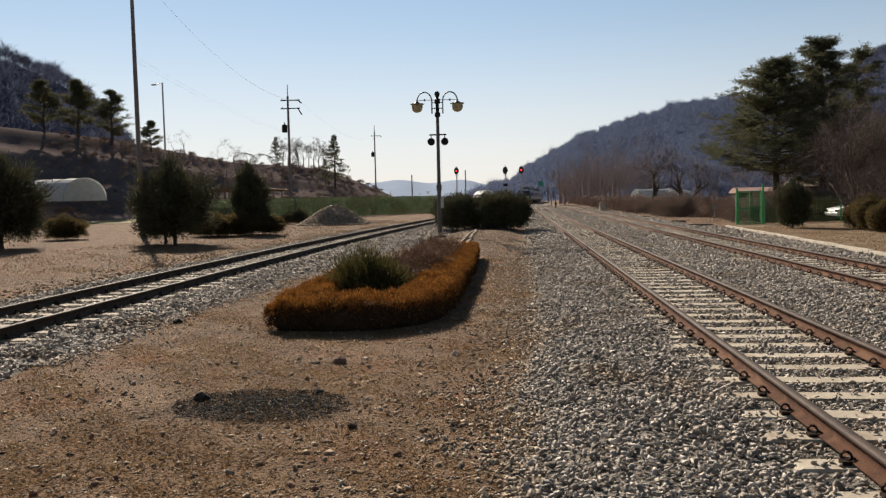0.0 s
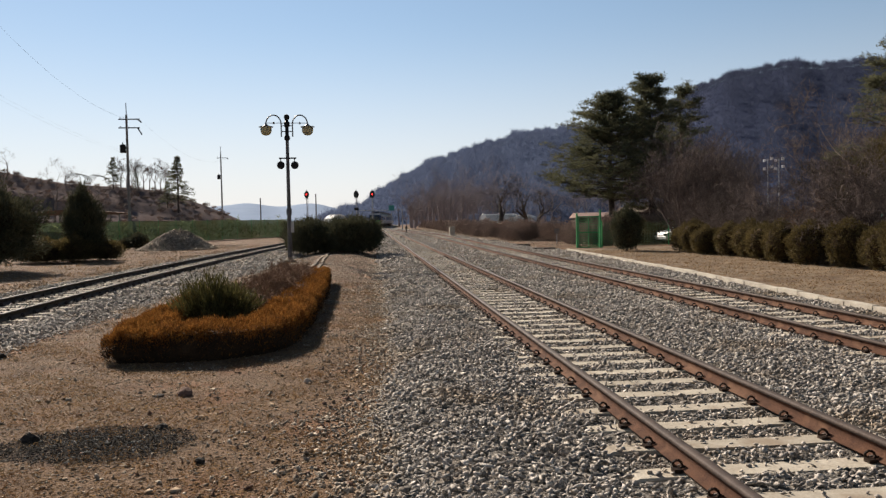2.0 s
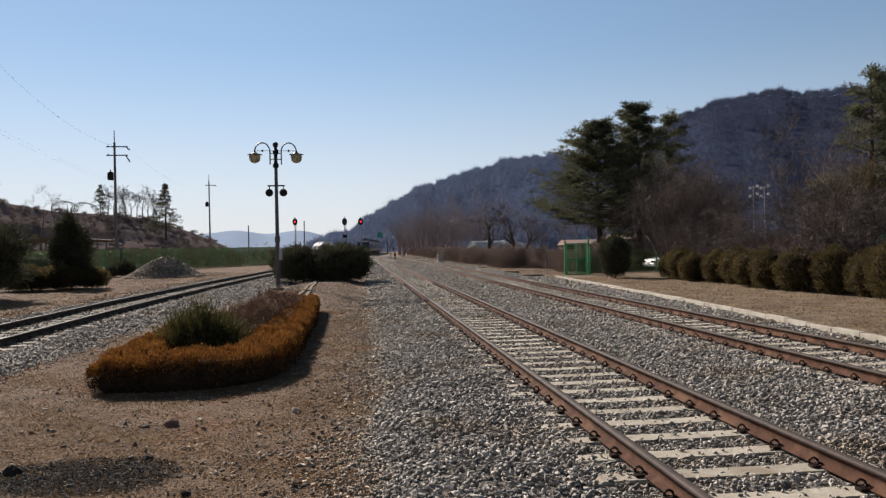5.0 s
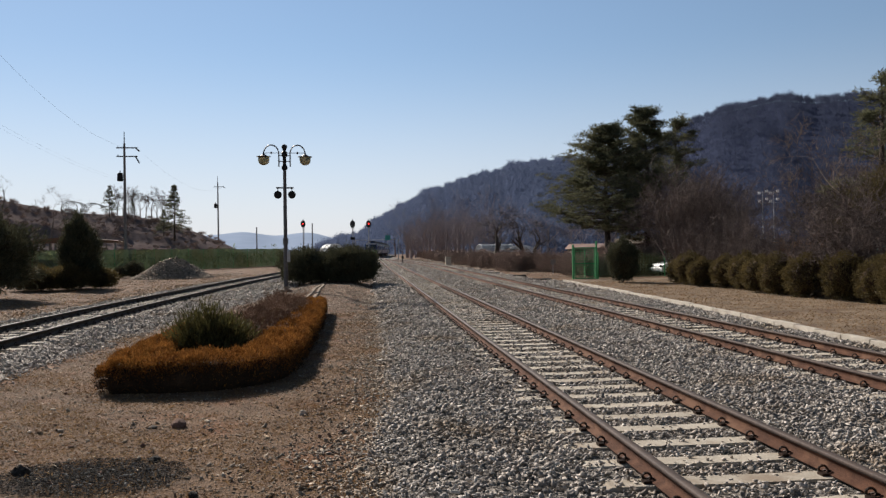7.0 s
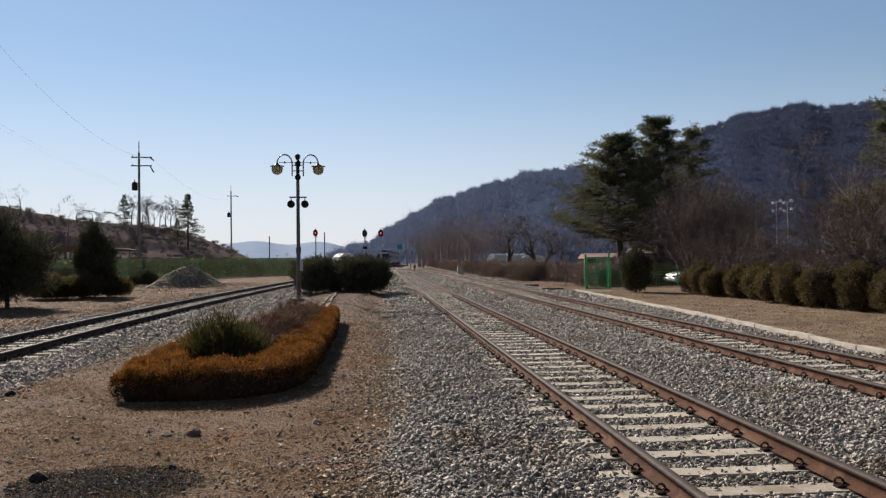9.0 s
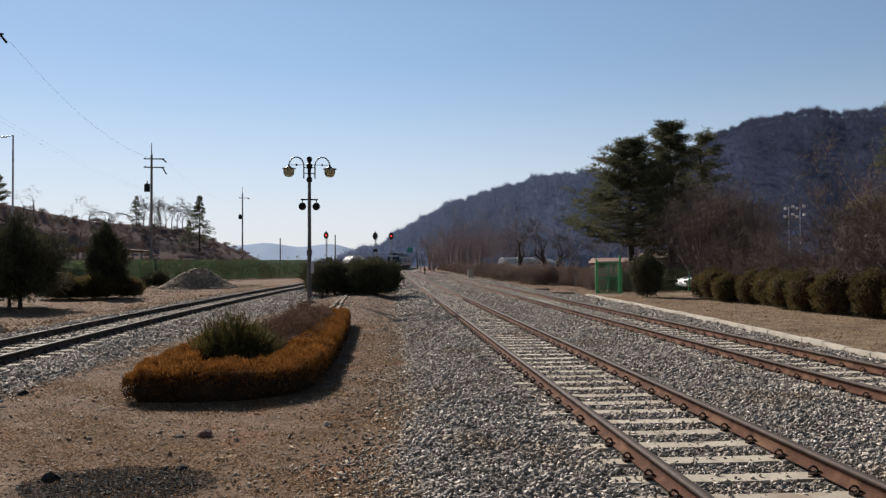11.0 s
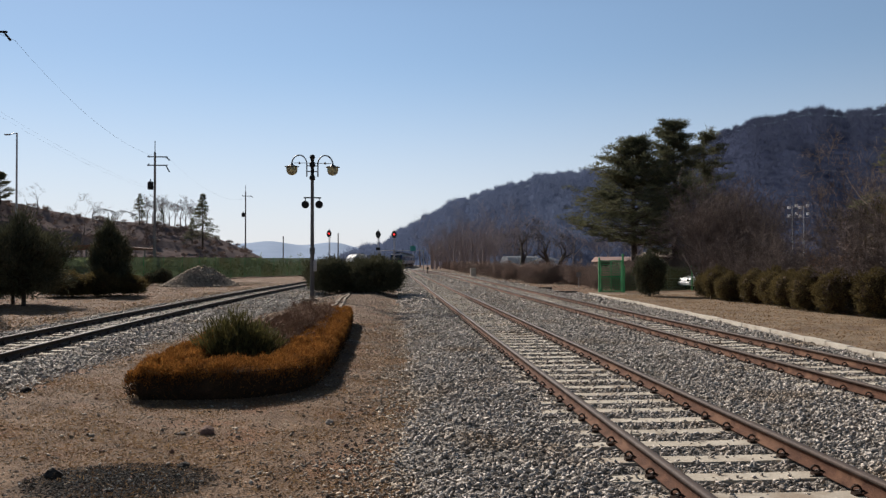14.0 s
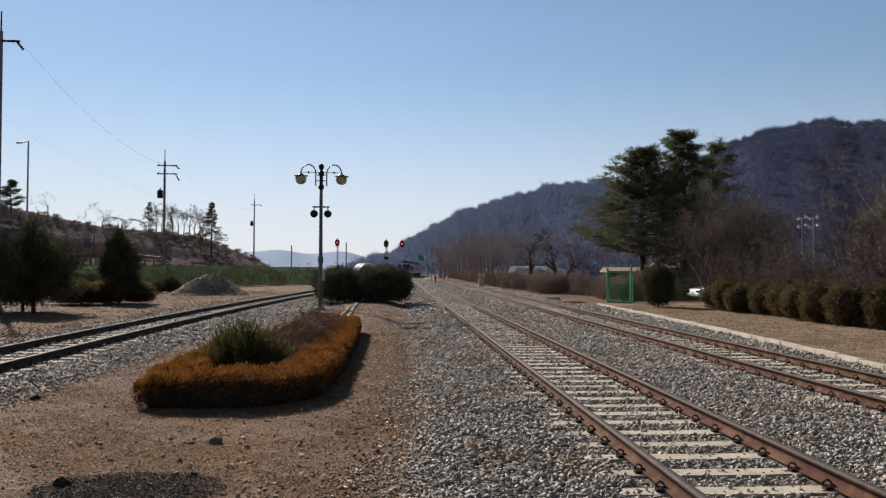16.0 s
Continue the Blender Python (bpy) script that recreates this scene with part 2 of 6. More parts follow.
M_GREEN = mat("green_paint", (0.06, 0.28, 0.11), (0.10, 0.40, 0.17), 4, 0.5, 0.1, 0.05, 40)
M_NET = mat("green_fence_net", (0.19, 0.245, 0.165), (0.32, 0.365, 0.26), 0.5, 0.9, 0, 0.2, 3, leaf=0.6, stain=(0.25, 0.25, 0.16), stain_scale=0.35)
M_CLIMB = mat("climbing_weeds", (0.15, 0.20, 0.095), (0.30, 0.31, 0.17), 0.4, 0.9, 0, 0, 6, island=0.4, leaf=0.4)
M_WHITE = mat("white_paint", (0.68, 0.68, 0.67), (0.8, 0.8, 0.79), 3, 0.4, 0, 0.03, 30)
M_FILM = mat("white_plastic_film", (0.62, 0.64, 0.65), (0.8, 0.81, 0.82), 1.5, 0.35, 0, 0.2, 6, leaf=0.6)
M_TEAL = mat("teal_roof_paint", (0.05, 0.27, 0.24), (0.09, 0.36, 0.32), 2, 0.5, 0, 0.1, 20)
M_ORANGE = mat("faded_orange_roof", (0.32, 0.21, 0.17), (0.45, 0.32, 0.27), 0.8, 0.8, 0, 0.3, 8)
M_RED = mat("red_brown_roof", (0.14, 0.075, 0.05), (0.23, 0.12, 0.08), 0.8, 0.8, 0, 0.3, 8)
M_RUBBER = mat("rubber", (0.012, 0.012, 0.012), (0.03, 0.03, 0.03), 8, 0.8, 0, 0.1, 40)
M_TRAINW = mat("train_white", (0.55, 0.56, 0.58), (0.68, 0.69, 0.70), 0.6, 0.35, 0.1, 0.02, 8, stain=(0.5, 0.5, 0.5), stain_scale=0.4)
M_TRAINB = mat("train_blue", (0.01, 0.035, 0.11), (0.02, 0.06, 0.17), 0.6, 0.3, 0.1, 0.02, 8)
M_TRAING = mat("train_green", (0.05, 0.26, 0.05), (0.08, 0.33, 0.07), 0.6, 0.3, 0, 0.02, 8)
M_UNDER = mat("train_underframe", (0.02, 0.02, 0.02), (0.07, 0.055, 0.045), 2, 0.8, 0.2, 0.1, 10)
M_ROOFT = mat("train_roof_grey", (0.05, 0.055, 0.06), (0.1, 0.105, 0.11), 1, 0.6, 0.1, 0.05, 8)
M_GLASS = glass("dark_glass", (0.012, 0.016, 0.022))
M_GLOBE = mat("frosted_lamp_globe", (0.50, 0.46, 0.32), (0.62, 0.58, 0.43), 6, 0.3, 0, 0, 30, leaf=0.5)
M_REDGLOW = glow("red_signal_lens", (1.0, 0.03, 0.03), 2.0)
M_DRAIN = mat("weathered_drain_concrete", (0.19, 0.145, 0.105), (0.35, 0.28, 0.21), 4, 0.95, 0, 0.3, 40)
M_WIRE = mat("overhead_wire", (0.10, 0.11, 0.13), (0.2, 0.21, 0.23), 5, 0.6, 0.2, 0, 30)
M_YELLOW = mat("yellow_warning_band", (0.55, 0.36, 0.03), (0.68, 0.46, 0.05), 5, 0.6, 0, 0, 30)


# ---- mesh tools ----
def fast_mesh(name, V, F, material, smooth=False):
    """A mesh from arrays: V (n, 3), F (m, k) with k corners a face."""
    V, F = np.asarray(V, np.float32), np.asarray(F, np.int32)
    me = bpy.data.meshes.new(name)
    k = F.shape[1]
    me.vertices.add(len(V)), me.loops.add(F.size), me.polygons.add(len(F))
    me.vertices.foreach_set("co", V.ravel())
    me.loops.foreach_set("vertex_index", F.ravel())
    me.polygons.foreach_set("loop_start", np.arange(len(F), dtype=np.int32) * k)
    if smooth:
        me.polygons.foreach_set("use_smooth", np.ones(len(F), bool))
    me.update(calc_edges=True)
    me.validate()
    me.materials.append(material)
    return me


def under(ob, parent):
    ob.parent = parent
    return ob


def fast(name, V, F, material, parent=None, label="", smooth=False):
    ob = new(name, fast_mesh(name, V, F, material, smooth))
    if parent:
        ob.parent = parent
    return tagged(ob, label)


class Form:
    """Gathers boxes, tubes, turned and swept shapes into one mesh."""

    def __init__(self):
        self.bm = bmesh.new()

    def box(self, x, y, z, sx, sy, sz, rz=0, rx=0, ry=0, bevel=0.0, taper=1.0):
        r = bmesh.ops.create_cube(self.bm, size=1)
        vs = r["verts"]
        for v in vs:
            k = taper if v.co.z > 0 else 1
            v.co = Vector((v.co.x * sx * k, v.co.y * sy * k, v.co.z * sz))
        if bevel:
            es = list({e for v in vs for e in v.link_edges})
            b = bmesh.ops.bevel(self.bm, geom=es, offset=bevel, segments=2, affect="EDGES", profile=0.6)
            vs = [v for v in b["verts"]] + [v for v in vs if v.is_valid]
            vs = list(set(vs))
        bmesh.ops.transform(self.bm, matrix=pose(x, y, z, rx, ry, rz), verts=vs)
        return self

    def tube(self, p0, p1, r0, r1=None, n=8, caps=True):
        p0, p1 = Vector(p0), Vector(p1)
        r1 = r0 if r1 is None else r1
        d = p1 - p0
        q = d.to_track_quat("Z", "Y").to_matrix().to_4x4()
        bmesh.ops.create_cone(self.bm, cap_ends=caps, segments=n, radius1=r0, radius2=max(r1, 1e-4), depth=d.length, matrix=Matrix.Translation((p0 + p1) / 2) @ q)
        return self

    def path(self, pts, r, n=6):
        for a, b in zip(pts, pts[1:]):
            self.tube(a, b, r, r, n)
        return self

    def turned(self, prof, at=(0, 0, 0), n=16):
        rings = [[self.bm.verts.new((at[0] + r * math.cos(2 * math.pi * i / n), at[1] + r * math.sin(2 * math.pi * i / n), at[2] + z)) for i in range(n)] for r, z in prof]
        for a, b in zip(rings, rings[1:]):
            for i in range(n):
                self.bm.faces.new((a[i], a[(i + 1) % n], b[(i + 1) % n], b[i]))
        self.bm.faces.new(rings[0][::-1]), self.bm.faces.new(rings[-1])
        return self

    def prism(self, outline, p0, p1):
        """The outline (list of (x, z)) drawn from y = p0 to y = p1."""
        a = [self.bm.verts.new((x, p0, z)) for x, z in outline]
        b = [self.bm.verts.new((x, p1, z)) for x, z in outline]
        k = len(outline)
        for i in range(k):
            self.bm.faces.new((a[i], a[(i + 1) % k], b[(i + 1) % k], b[i]))
        self.bm.faces.new(a[::-1]), self.bm.faces.new(b)
        return self

    def made(self, name, material, parent=None, label="", smooth=False):
        bmesh.ops.recalc_face_normals(self.bm, faces=self.bm.faces[:])
        me = bpy.data.meshes.new(name)
        self.bm.to_mesh(me), self.bm.free()
        me.materials.append(material)
        if smooth:
            for p in me.polygons:
                p.use_smooth = True
        ob = new(name, me)
        if parent:
            ob.parent = parent
        return tagged(ob, label)


def thing(name, m, label, category, group="", kind=""):
    e = new(name)
    e.matrix_world = m
    return tagged(e, label, category, group, kind)


def sm(a, b, v):
    t = np.clip((np.asarray(v, float) - a) / (b - a), 0, 1)
    return t * t * (3 - 2 * t)


def bend(keys):
    """A smooth curve x(y) through a few stations (y, x)."""
    ys, xs = np.array(keys, float).T
    d = np.gradient(xs, ys)

    def at(y):
        y = np.clip(np.asarray(y, float), ys[0], ys[-1])
        i = np.clip(np.searchsorted(ys, y) - 1, 0, len(ys) - 2)
        h = ys[i + 1] - ys[i]
        t = (y - ys[i]) / h
        return (2 * t**3 - 3 * t**2 + 1) * xs[i] + (t**3 - 2 * t**2 + t) * h * d[i] + (3 * t**2 - 2 * t**3) * xs[i + 1] + (t**3 - t**2) * h * d[i + 1]
    return at


def wobble(x, y, s, seed=0.0):
    """A cheap smooth unevenness in -1..1, vectorised."""
    return (np.sin(x * s + 1.7 * np.sin(y * s * 0.7 + seed)) + np.sin(y * s * 1.3 + 2.1 * np.sin(x * s * 0.6 + seed * 2)) + np.sin((x + y) * s * 2.3 + seed)) / 3


# ---- the lie of the land: z = 0 is the top of the rails ----
MAIN = bend([(-20, 3.11), (60, 3.11), (110, 3.11), (160, 3.15), (205, 3.4), (260, 5.2), (330, 10), (420, 18)])
LOOP = bend([(-20, 7.45), (40, 7.47), (70, 7.6), (95, 7.55), (125, 6.3), (150, 5.2), (165, 4.6)])
SIDE = bend([(-20, -8.0), (10, -8.05), (28, -8.2), (45, -7.8), (65, -6.85), (110, -4.3), (160, -1.6), (200, 1.3), (230, 3.4), (260, 5.2)])
KERB = bend([(-20, 8.95), (12, 9.3), (16, 9.55), (20, 9.85), (25, 10.2), (30, 10.5), (46, 11.2)])
EDGE_R = lambda y: MAIN(y) - 2.85 + 0.12 * wobble(np.asarray(y, float), 0, 1.3) - 0.25 * sm(16, 6, y)
EDGE_L = lambda y: SIDE(y) + 2.4 + 1.6 * sm(12, 40, y) * sm(90, 60, y) + 0.12 * wobble(np.asarray(y, float), 3, 1.1)


def gz(x, y):
    x, y = np.asarray(x, float), np.asarray(y, float)
    island = sm(0, 1.2, x - EDGE_L(y)) * sm(0, 1.2, EDGE_R(y) - x)
    z = -0.23 + 0.025 * wobble(x, y, 0.9) + 0.2 * sm(18, 32, y) * island * sm(200, 80, y)
    z = z + 0.10 * sm(0.0, 0.3, x - KERB(y)) * sm(120, 60, y)
    far = np.maximum(LOOP(y), MAIN(y)) + 3.0
    right = np.where(y < 46, KERB(y), far)
    z = z - 0.12 * sm(0.25, 0.6, x - EDGE_R(y)) * sm(0.25, 0.6, right - x)
    z = z - 0.12 * sm(0.2, 0.6, x - SIDE(y) + 2.4) * sm(0.25, 0.6, EDGE_L(y) - x)
    return z - 0.25 * sm(300, 1500, np.hypot(x, y))


def sheet(name, xs, ys, zfun, material, smooth=True):
    X, Y = np.meshgrid(xs, ys)
    V = np.stack([X, Y, zfun(X, Y)], -1).reshape(-1, 3)
    nx = len(xs)
    i = np.arange((len(ys) - 1) * (nx - 1))
    i = i // (nx - 1) * nx + i % (nx - 1)
    return fast(name, V, np.stack([i, i + 1, i + nx + 1, i + nx], 1), material, smooth=smooth)


gx = np.concatenate([-np.geomspace(4000, 16, 30), np.arange(-15, 17, 0.3), np.geomspace(18, 4000, 30)])
gy = np.concatenate([-np.geomspace(3000, 12, 20), np.arange(-10, 46, 0.35), np.geomspace(47, 4500, 60)])
ground = tagged(sheet("ground", gx, gy, gz, M_DIRT), "dry brown soil with thin dead grass", "ground", kind="structure")


def strip(name, left, right, ys, zfun, material, n=12):
    """A strip of ground between two edge curves; zfun takes the share across."""
    s = np.linspace(0, 1, n)
    V, rows = [], len(ys)
    for y in ys:
        a, b = float(left(y)), float(right(y))
        x = a + (b - a) * s
        V.append(np.stack([x, np.full(n, y), zfun(s, x, y)], 1))
    V = np.concatenate(V)
    i = np.arange((rows - 1) * (n - 1))
    i = i // (n - 1) * n + i % (n - 1)
    return fast(name, V, np.stack([i, i + 1, i + n + 1, i + n], 1), material, smooth=True)


YB = np.concatenate([np.arange(-12, 50, 0.6), np.geomspace(51, 320, 60)])
RIGHT_EDGE = lambda y: np.where(np.asarray(y) < 46, KERB(y) + 0.02, np.maximum(LOOP(y), MAIN(y)) + 3.0)
BED = -0.185
shape = lambda s, x, y: BED - 0.08 * sm(0.05, 0.0, s) + 0.045 * sm(0.03, 0.09, s) * sm(0.22, 0.14, s) + 0.018 * wobble(x, np.full_like(x, y), 2.2)
bed_main = tagged(strip("ballast_bed", EDGE_R, RIGHT_EDGE, YB, shape, M_BED, 40), "grey crushed stone bed under two tracks", "ballast", kind="structure")
LEFT_OUT = lambda y: SIDE(y) - 2.5 + 0.15 * wobble(np.asarray(y, float), 9, 0.9)
shape_l = lambda s, x, y: BED - 0.08 * (sm(0.08, 0.0, s) + sm(0.92, 1.0, s)) + 0.018 * wobble(x, np.full_like(x, y), 2.2)
bed_side = tagged(strip("ballast_bed", LEFT_OUT, EDGE_L, YB, shape_l, M_BED, 24), "grey crushed stone bed under the siding", "ballast", kind="structure")
lawn = tagged(strip("lawn", lambda y: KERB(y) + 0.2, lambda y: 17.5 + 0 * y, np.arange(-12, 46, 0.6), lambda s, x, y: gz(x, np.full_like(x, y)) + 0.012 + 0.02 * s, M_LAWN, 24), "dry yellow-brown lawn beside the track", "lawn", kind="structure")

# ---- crushed stone ----
rng = np.random.default_rng(7)
CUBE = np.array([(-1, -1, -1), (1, -1, -1), (1, 1, -1), (-1, 1, -1), (-1, -1, 1), (1, -1, 1), (1, 1, 1), (-1, 1, 1)], float)
CF = np.array([(0, 3, 2, 1), (4, 5, 6, 7), (0, 1, 5, 4), (1, 2, 6, 5), (2, 3, 7, 6), (3, 0, 4, 7)])


def turns(n):
    q = rng.normal(size=(n, 4))
    q /= np.linalg.norm(q, axis=1, keepdims=True)
    w, x, y, z = q.T
    return np.stack([1 - 2 * (y * y + z * z), 2 * (x * y - w * z), 2 * (x * z + w * y), 2 * (x * y + w * z), 1 - 2 * (x * x + z * z), 2 * (y * z - w * x),
                     2 * (x * z - w * y), 2 * (y * z + w * x), 1 - 2 * (x * x + y * y)], 1).reshape(-1, 3, 3)


def stones(pos, r, flat=0.75):
    n = len(pos)
    v = CUBE[None] * (0.60 + 0.85 * (rng.random((n, 8, 3)) - 0.5))
    v *= (r[:, None] * np.stack([rng.uniform(0.9, 2.0, n), rng.uniform(0.6, 1.1, n), rng.uniform(0.32, 0.72, n)], 1))[:, None, :]
    v = np.einsum("nij,nkj->nki", turns(n), v)
    v[:, :, 2] *= flat
    return (v + pos[:, None]).reshape(-1, 3), (CF[None] + 8 * np.arange(n)[:, None, None]).reshape(-1, 4)


SLEEPER_GAP = 0.622
SLEEPER_0 = 6.79


def on_sleeper(x, y, centre):
    ph = (y - SLEEPER_0 + SLEEPER_GAP / 2) % SLEEPER_GAP - SLEEPER_GAP / 2
    return (np.abs(x - centre(y)) < 1.22) & (np.abs(ph) < 0.142)


def near_rail(x, y, centre):
    return np.abs(np.abs(x - centre(y)) - 0.75) < 0.11


def scatter(left, right, y0, y1, per, r0, r1, tracks, zf):
    ym = (y0 + y1) / 2
    n = int(per * (y1 - y0) * float(right(ym) - left(ym)))
    y = rng.uniform(y0, y1, n)
    a, b = left(y), right(y)
    s = rng.uniform(0.004, 1, n)
    x = a + (b - a) * s
    keep = np.ones(n, bool)
    for c in tracks:
        keep &= ~on_sleeper(x, y, c) & ~near_rail(x, y, c)
    x, y, s = x[keep], y[keep], s[keep]
    crib = np.zeros(len(x))
    for c in tracks:
        crib += np.where(np.abs(x - c(y)) < 1.1, 0.004, 0)
    z = zf(s, x, y) - crib + rng.uniform(-0.036, 0.038, len(x))
    return np.stack([x, y, z], 1), rng.uniform(r0, r1, len(x))


parts = [scatter(EDGE_R, RIGHT_EDGE, 3.5, 8, 800, 0.014, 0.032, (MAIN, LOOP), shape), scatter(EDGE_R, RIGHT_EDGE, 8, 13, 620, 0.017, 0.034, (MAIN, LOOP), shape),
         scatter(EDGE_R, RIGHT_EDGE, 13, 20, 390, 0.021, 0.036, (MAIN, LOOP), shape), scatter(EDGE_R, RIGHT_EDGE, 20, 34, 240, 0.028, 0.045, (MAIN, LOOP), shape),
         scatter(EDGE_R, RIGHT_EDGE, 34, 60, 64, 0.042, 0.065, (MAIN, LOOP), shape), scatter(EDGE_R, RIGHT_EDGE, 60, 120, 17, 0.06, 0.10, (MAIN, LOOP), shape),
         scatter(EDGE_R, RIGHT_EDGE, -7, 3.5, 330, 0.02, 0.036, (MAIN, LOOP), shape)]
V, F = stones(np.concatenate([p[0] for p in parts]), np.concatenate([p[1] for p in parts]))
tagged(fast("ballast_stones", V, F, M_STONE), "loose angular grey granite ballast stones", "ballast", kind="stuff")
parts = [scatter(LEFT_OUT, EDGE_L, 8, 20, 260, 0.026, 0.046, (SIDE,), shape_l), scatter(LEFT_OUT, EDGE_L, 20, 36, 110, 0.035, 0.055, (SIDE,), shape_l), scatter(LEFT_OUT, EDGE_L, 36, 60, 35, 0.05, 0.07, (SIDE,), shape_l), scatter(LEFT_OUT, EDGE_L, -7, 8, 200, 0.026, 0.046, (SIDE,), shape_l)]
V, F = stones(np.concatenate([p[0] for p in parts]), np.concatenate([p[1] for p in parts]))
tagged(fast("ballast_stones", V, F, M_STONE), "loose angular grey granite stones round the siding", "ballast", kind="stuff")

# stray stones lying on the sleepers
n = 2600
for centre in (MAIN, LOOP):
    y = SLEEPER_0 + SLEEPER_GAP * rng.integers(-5, 40, n) + rng.uniform(-0.11, 0.11, n)
    side = rng.uniform(-1.18, 1.18, n)
    side = np.where(rng.random(n) < 0.55, np.sign(side) * (1.2 - 0.38 * rng.random(n) ** 1.5), side)
    keep = (np.abs(np.abs(side) - 0.75) > 0.13)
    x, y = (centre(y) + side)[keep], y[keep]
    V, F = stones(np.stack([x, y, np.full(len(x), -0.158)], 1), rng.uniform(0.008, 0.026, len(x)), 0.7)
    tagged(fast("stray_ballast", V, F, M_STONE), "stray granite stones lying on concrete sleepers", "ballast", kind="stuff")

# thinning fringe of ballast over the soil
n = 9500
y = 4.5 + 30 * rng.random(n) ** 1.6
x = EDGE_R(y) + 0.25 - np.abs(rng.normal(0, 0.34, n)) * (1 + 0.8 * wobble(y, 0 * y, 1.9))
V, F = stones(np.stack([x, y, np.maximum(gz(x, y), -0.26) + rng.uniform(0, 0.012, n)], 1), rng.uniform(0.007, 0.03, n), 0.7)
tagged(fast("ballast_fringe", V, F, M_FRINGE), "thin fringe of grey stones spilling onto soil", "ballast", kind="stuff")
n = 4000
y = 9 + 26 * rng.random(n) ** 1.5
x = EDGE_L(y) - 0.25 + np.abs(rng.normal(0, 0.22, n))
V, F = stones(np.stack([x, y, np.maximum(gz(x, y), -0.26) + rng.uniform(0, 0.012, n)], 1), rng.uniform(0.012, 0.035, n), 0.7)
tagged(fast("ballast_fringe", V, F, M_STONE), "grey stones spilling from the siding onto soil", "ballast", kind="stuff")

# dusty chips trodden into the far soil
for left, right, y0, y1, n in ((EDGE_L, EDGE_R, 19, 58, 11000), (lambda y: LEFT_OUT(y) - 9, LEFT_OUT, 18, 75, 12000), (RIGHT_EDGE, lambda y: RIGHT_EDGE(y) + 7, 50, 170, 12000)):
    y = y0 + (y1 - y0) * rng.random(n) ** 1.2
    x = left(y) + (right(y) - left(y)) * rng.random(n)
    V, F = stones(np.stack([x, y, gz(x, y) + 0.002], 1), rng.uniform(0.012, 0.04, n) * np.clip(y / 40, 1, 2.5), 0.35)
    tagged(fast("dusty_chips", V, F, M_PEBBLE if y0 == 18 else M_FRINGE), "pale dusty stone chips trodden into soil", "stone chips", kind="stuff")

# stray stones and pebbles over the soil
n = 5200
y = 4.5 + 22 * rng.random(n) ** 1.6
side = rng.random(n) < 0.55
x = np.where(side, EDGE_R(y) - np.abs(rng.normal(0, 0.75, n)), EDGE_L(y) + rng.random(n) * (EDGE_R(y) - EDGE_L(y)))
V, F = stones(np.stack([x, y, gz(x, y) + 0.006], 1), np.clip(rng.gamma(2.0, 0.006, n), 0.005, 0.04), 0.55)
tagged(fast("scattered_pebbles", V, F, M_PEBBLE), "small stones and grit strewn over dry soil", "pebbles", kind="stuff")

n = 15000
y = 4.5 + 16 * rng.random(n) ** 1.6
x = EDGE_L(y) + rng.random(n) * (EDGE_R(y) - EDGE_L(y) + 0.2)
V, F = stones(np.stack([x, y, gz(x, y) + 0.003], 1), rng.uniform(0.005, 0.018, n), 0.5)
tagged(fast("soil_grit", V, F, M_GRIT), "pale and dark grit chips on dry soil", "grit", kind="stuff")


def blades(pos, d, length, width):
    """Thin leaf-like diamonds: one quad for each place, along direction d."""
    n = len(pos)
    d = d / np.linalg.norm(d, axis=1, keepdims=True)
    s = np.cross(d, rng.normal(size=(n, 3)))
    s /= np.linalg.norm(s, axis=1, keepdims=True) + 1e-9
    L, Wd = np.broadcast_to(length, n)[:, None], np.broadcast_to(width, n)[:, None]
    V = np.stack([pos, pos + d * L * 0.5 + s * Wd * 0.5, pos + d * L, pos + d * L * 0.5 - s * Wd * 0.5], 1).reshape(-1, 3)
    return V, (np.arange(n)[:, None] * 4 + np.arange(4)[None])


# dead grass lying and standing on the soil
n = 150000
y = 4.6 + 20 * rng.random(n) ** 1.5
x = EDGE_L(y) - 0.2 + rng.random(n) * (EDGE_R(y) - EDGE_L(y) + 0.3)
patch = wobble(x, y, 1.7, 2.0) + 0.6 * wobble(x, y, 5.0, 4.0) + rng.normal(0, 0.35, n)
x, y = x[patch > -0.1], y[patch > -0.1]
n = len(x)
d = np.stack([rng.normal(size=n), rng.normal(size=n), np.abs(rng.normal(0.0, 0.35, n))], 1)
V, F = blades(np.stack([x, y, gz(x, y) + 0.004], 1), d, rng.uniform(0.012, 0.06, n), rng.uniform(0.004, 0.013, n))
tagged(fast("dead_grass", V, F, M_LITTER), "straw-coloured dead grass and leaf litter on soil", "dead grass", kind="stuff")
n = 26000
y = 8 + 34 * rng.random(n) ** 1.2
x = KERB(y) + 0.25 + rng.random(n) * (17 - KERB(y))
d = np.stack([rng.normal(size=n), rng.normal(size=n), np.abs(rng.normal(0.3, 0.5, n))], 1)
V, F = blades(np.stack([x, y, gz(x, y) + 0.02], 1), d, rng.uniform(0.04, 0.10, n), rng.uniform(0.008, 0.02, n))
tagged(fast("dead_grass", V, F, M_LITTER), "straw-coloured dead lawn grass", "dead grass", kind="stuff")

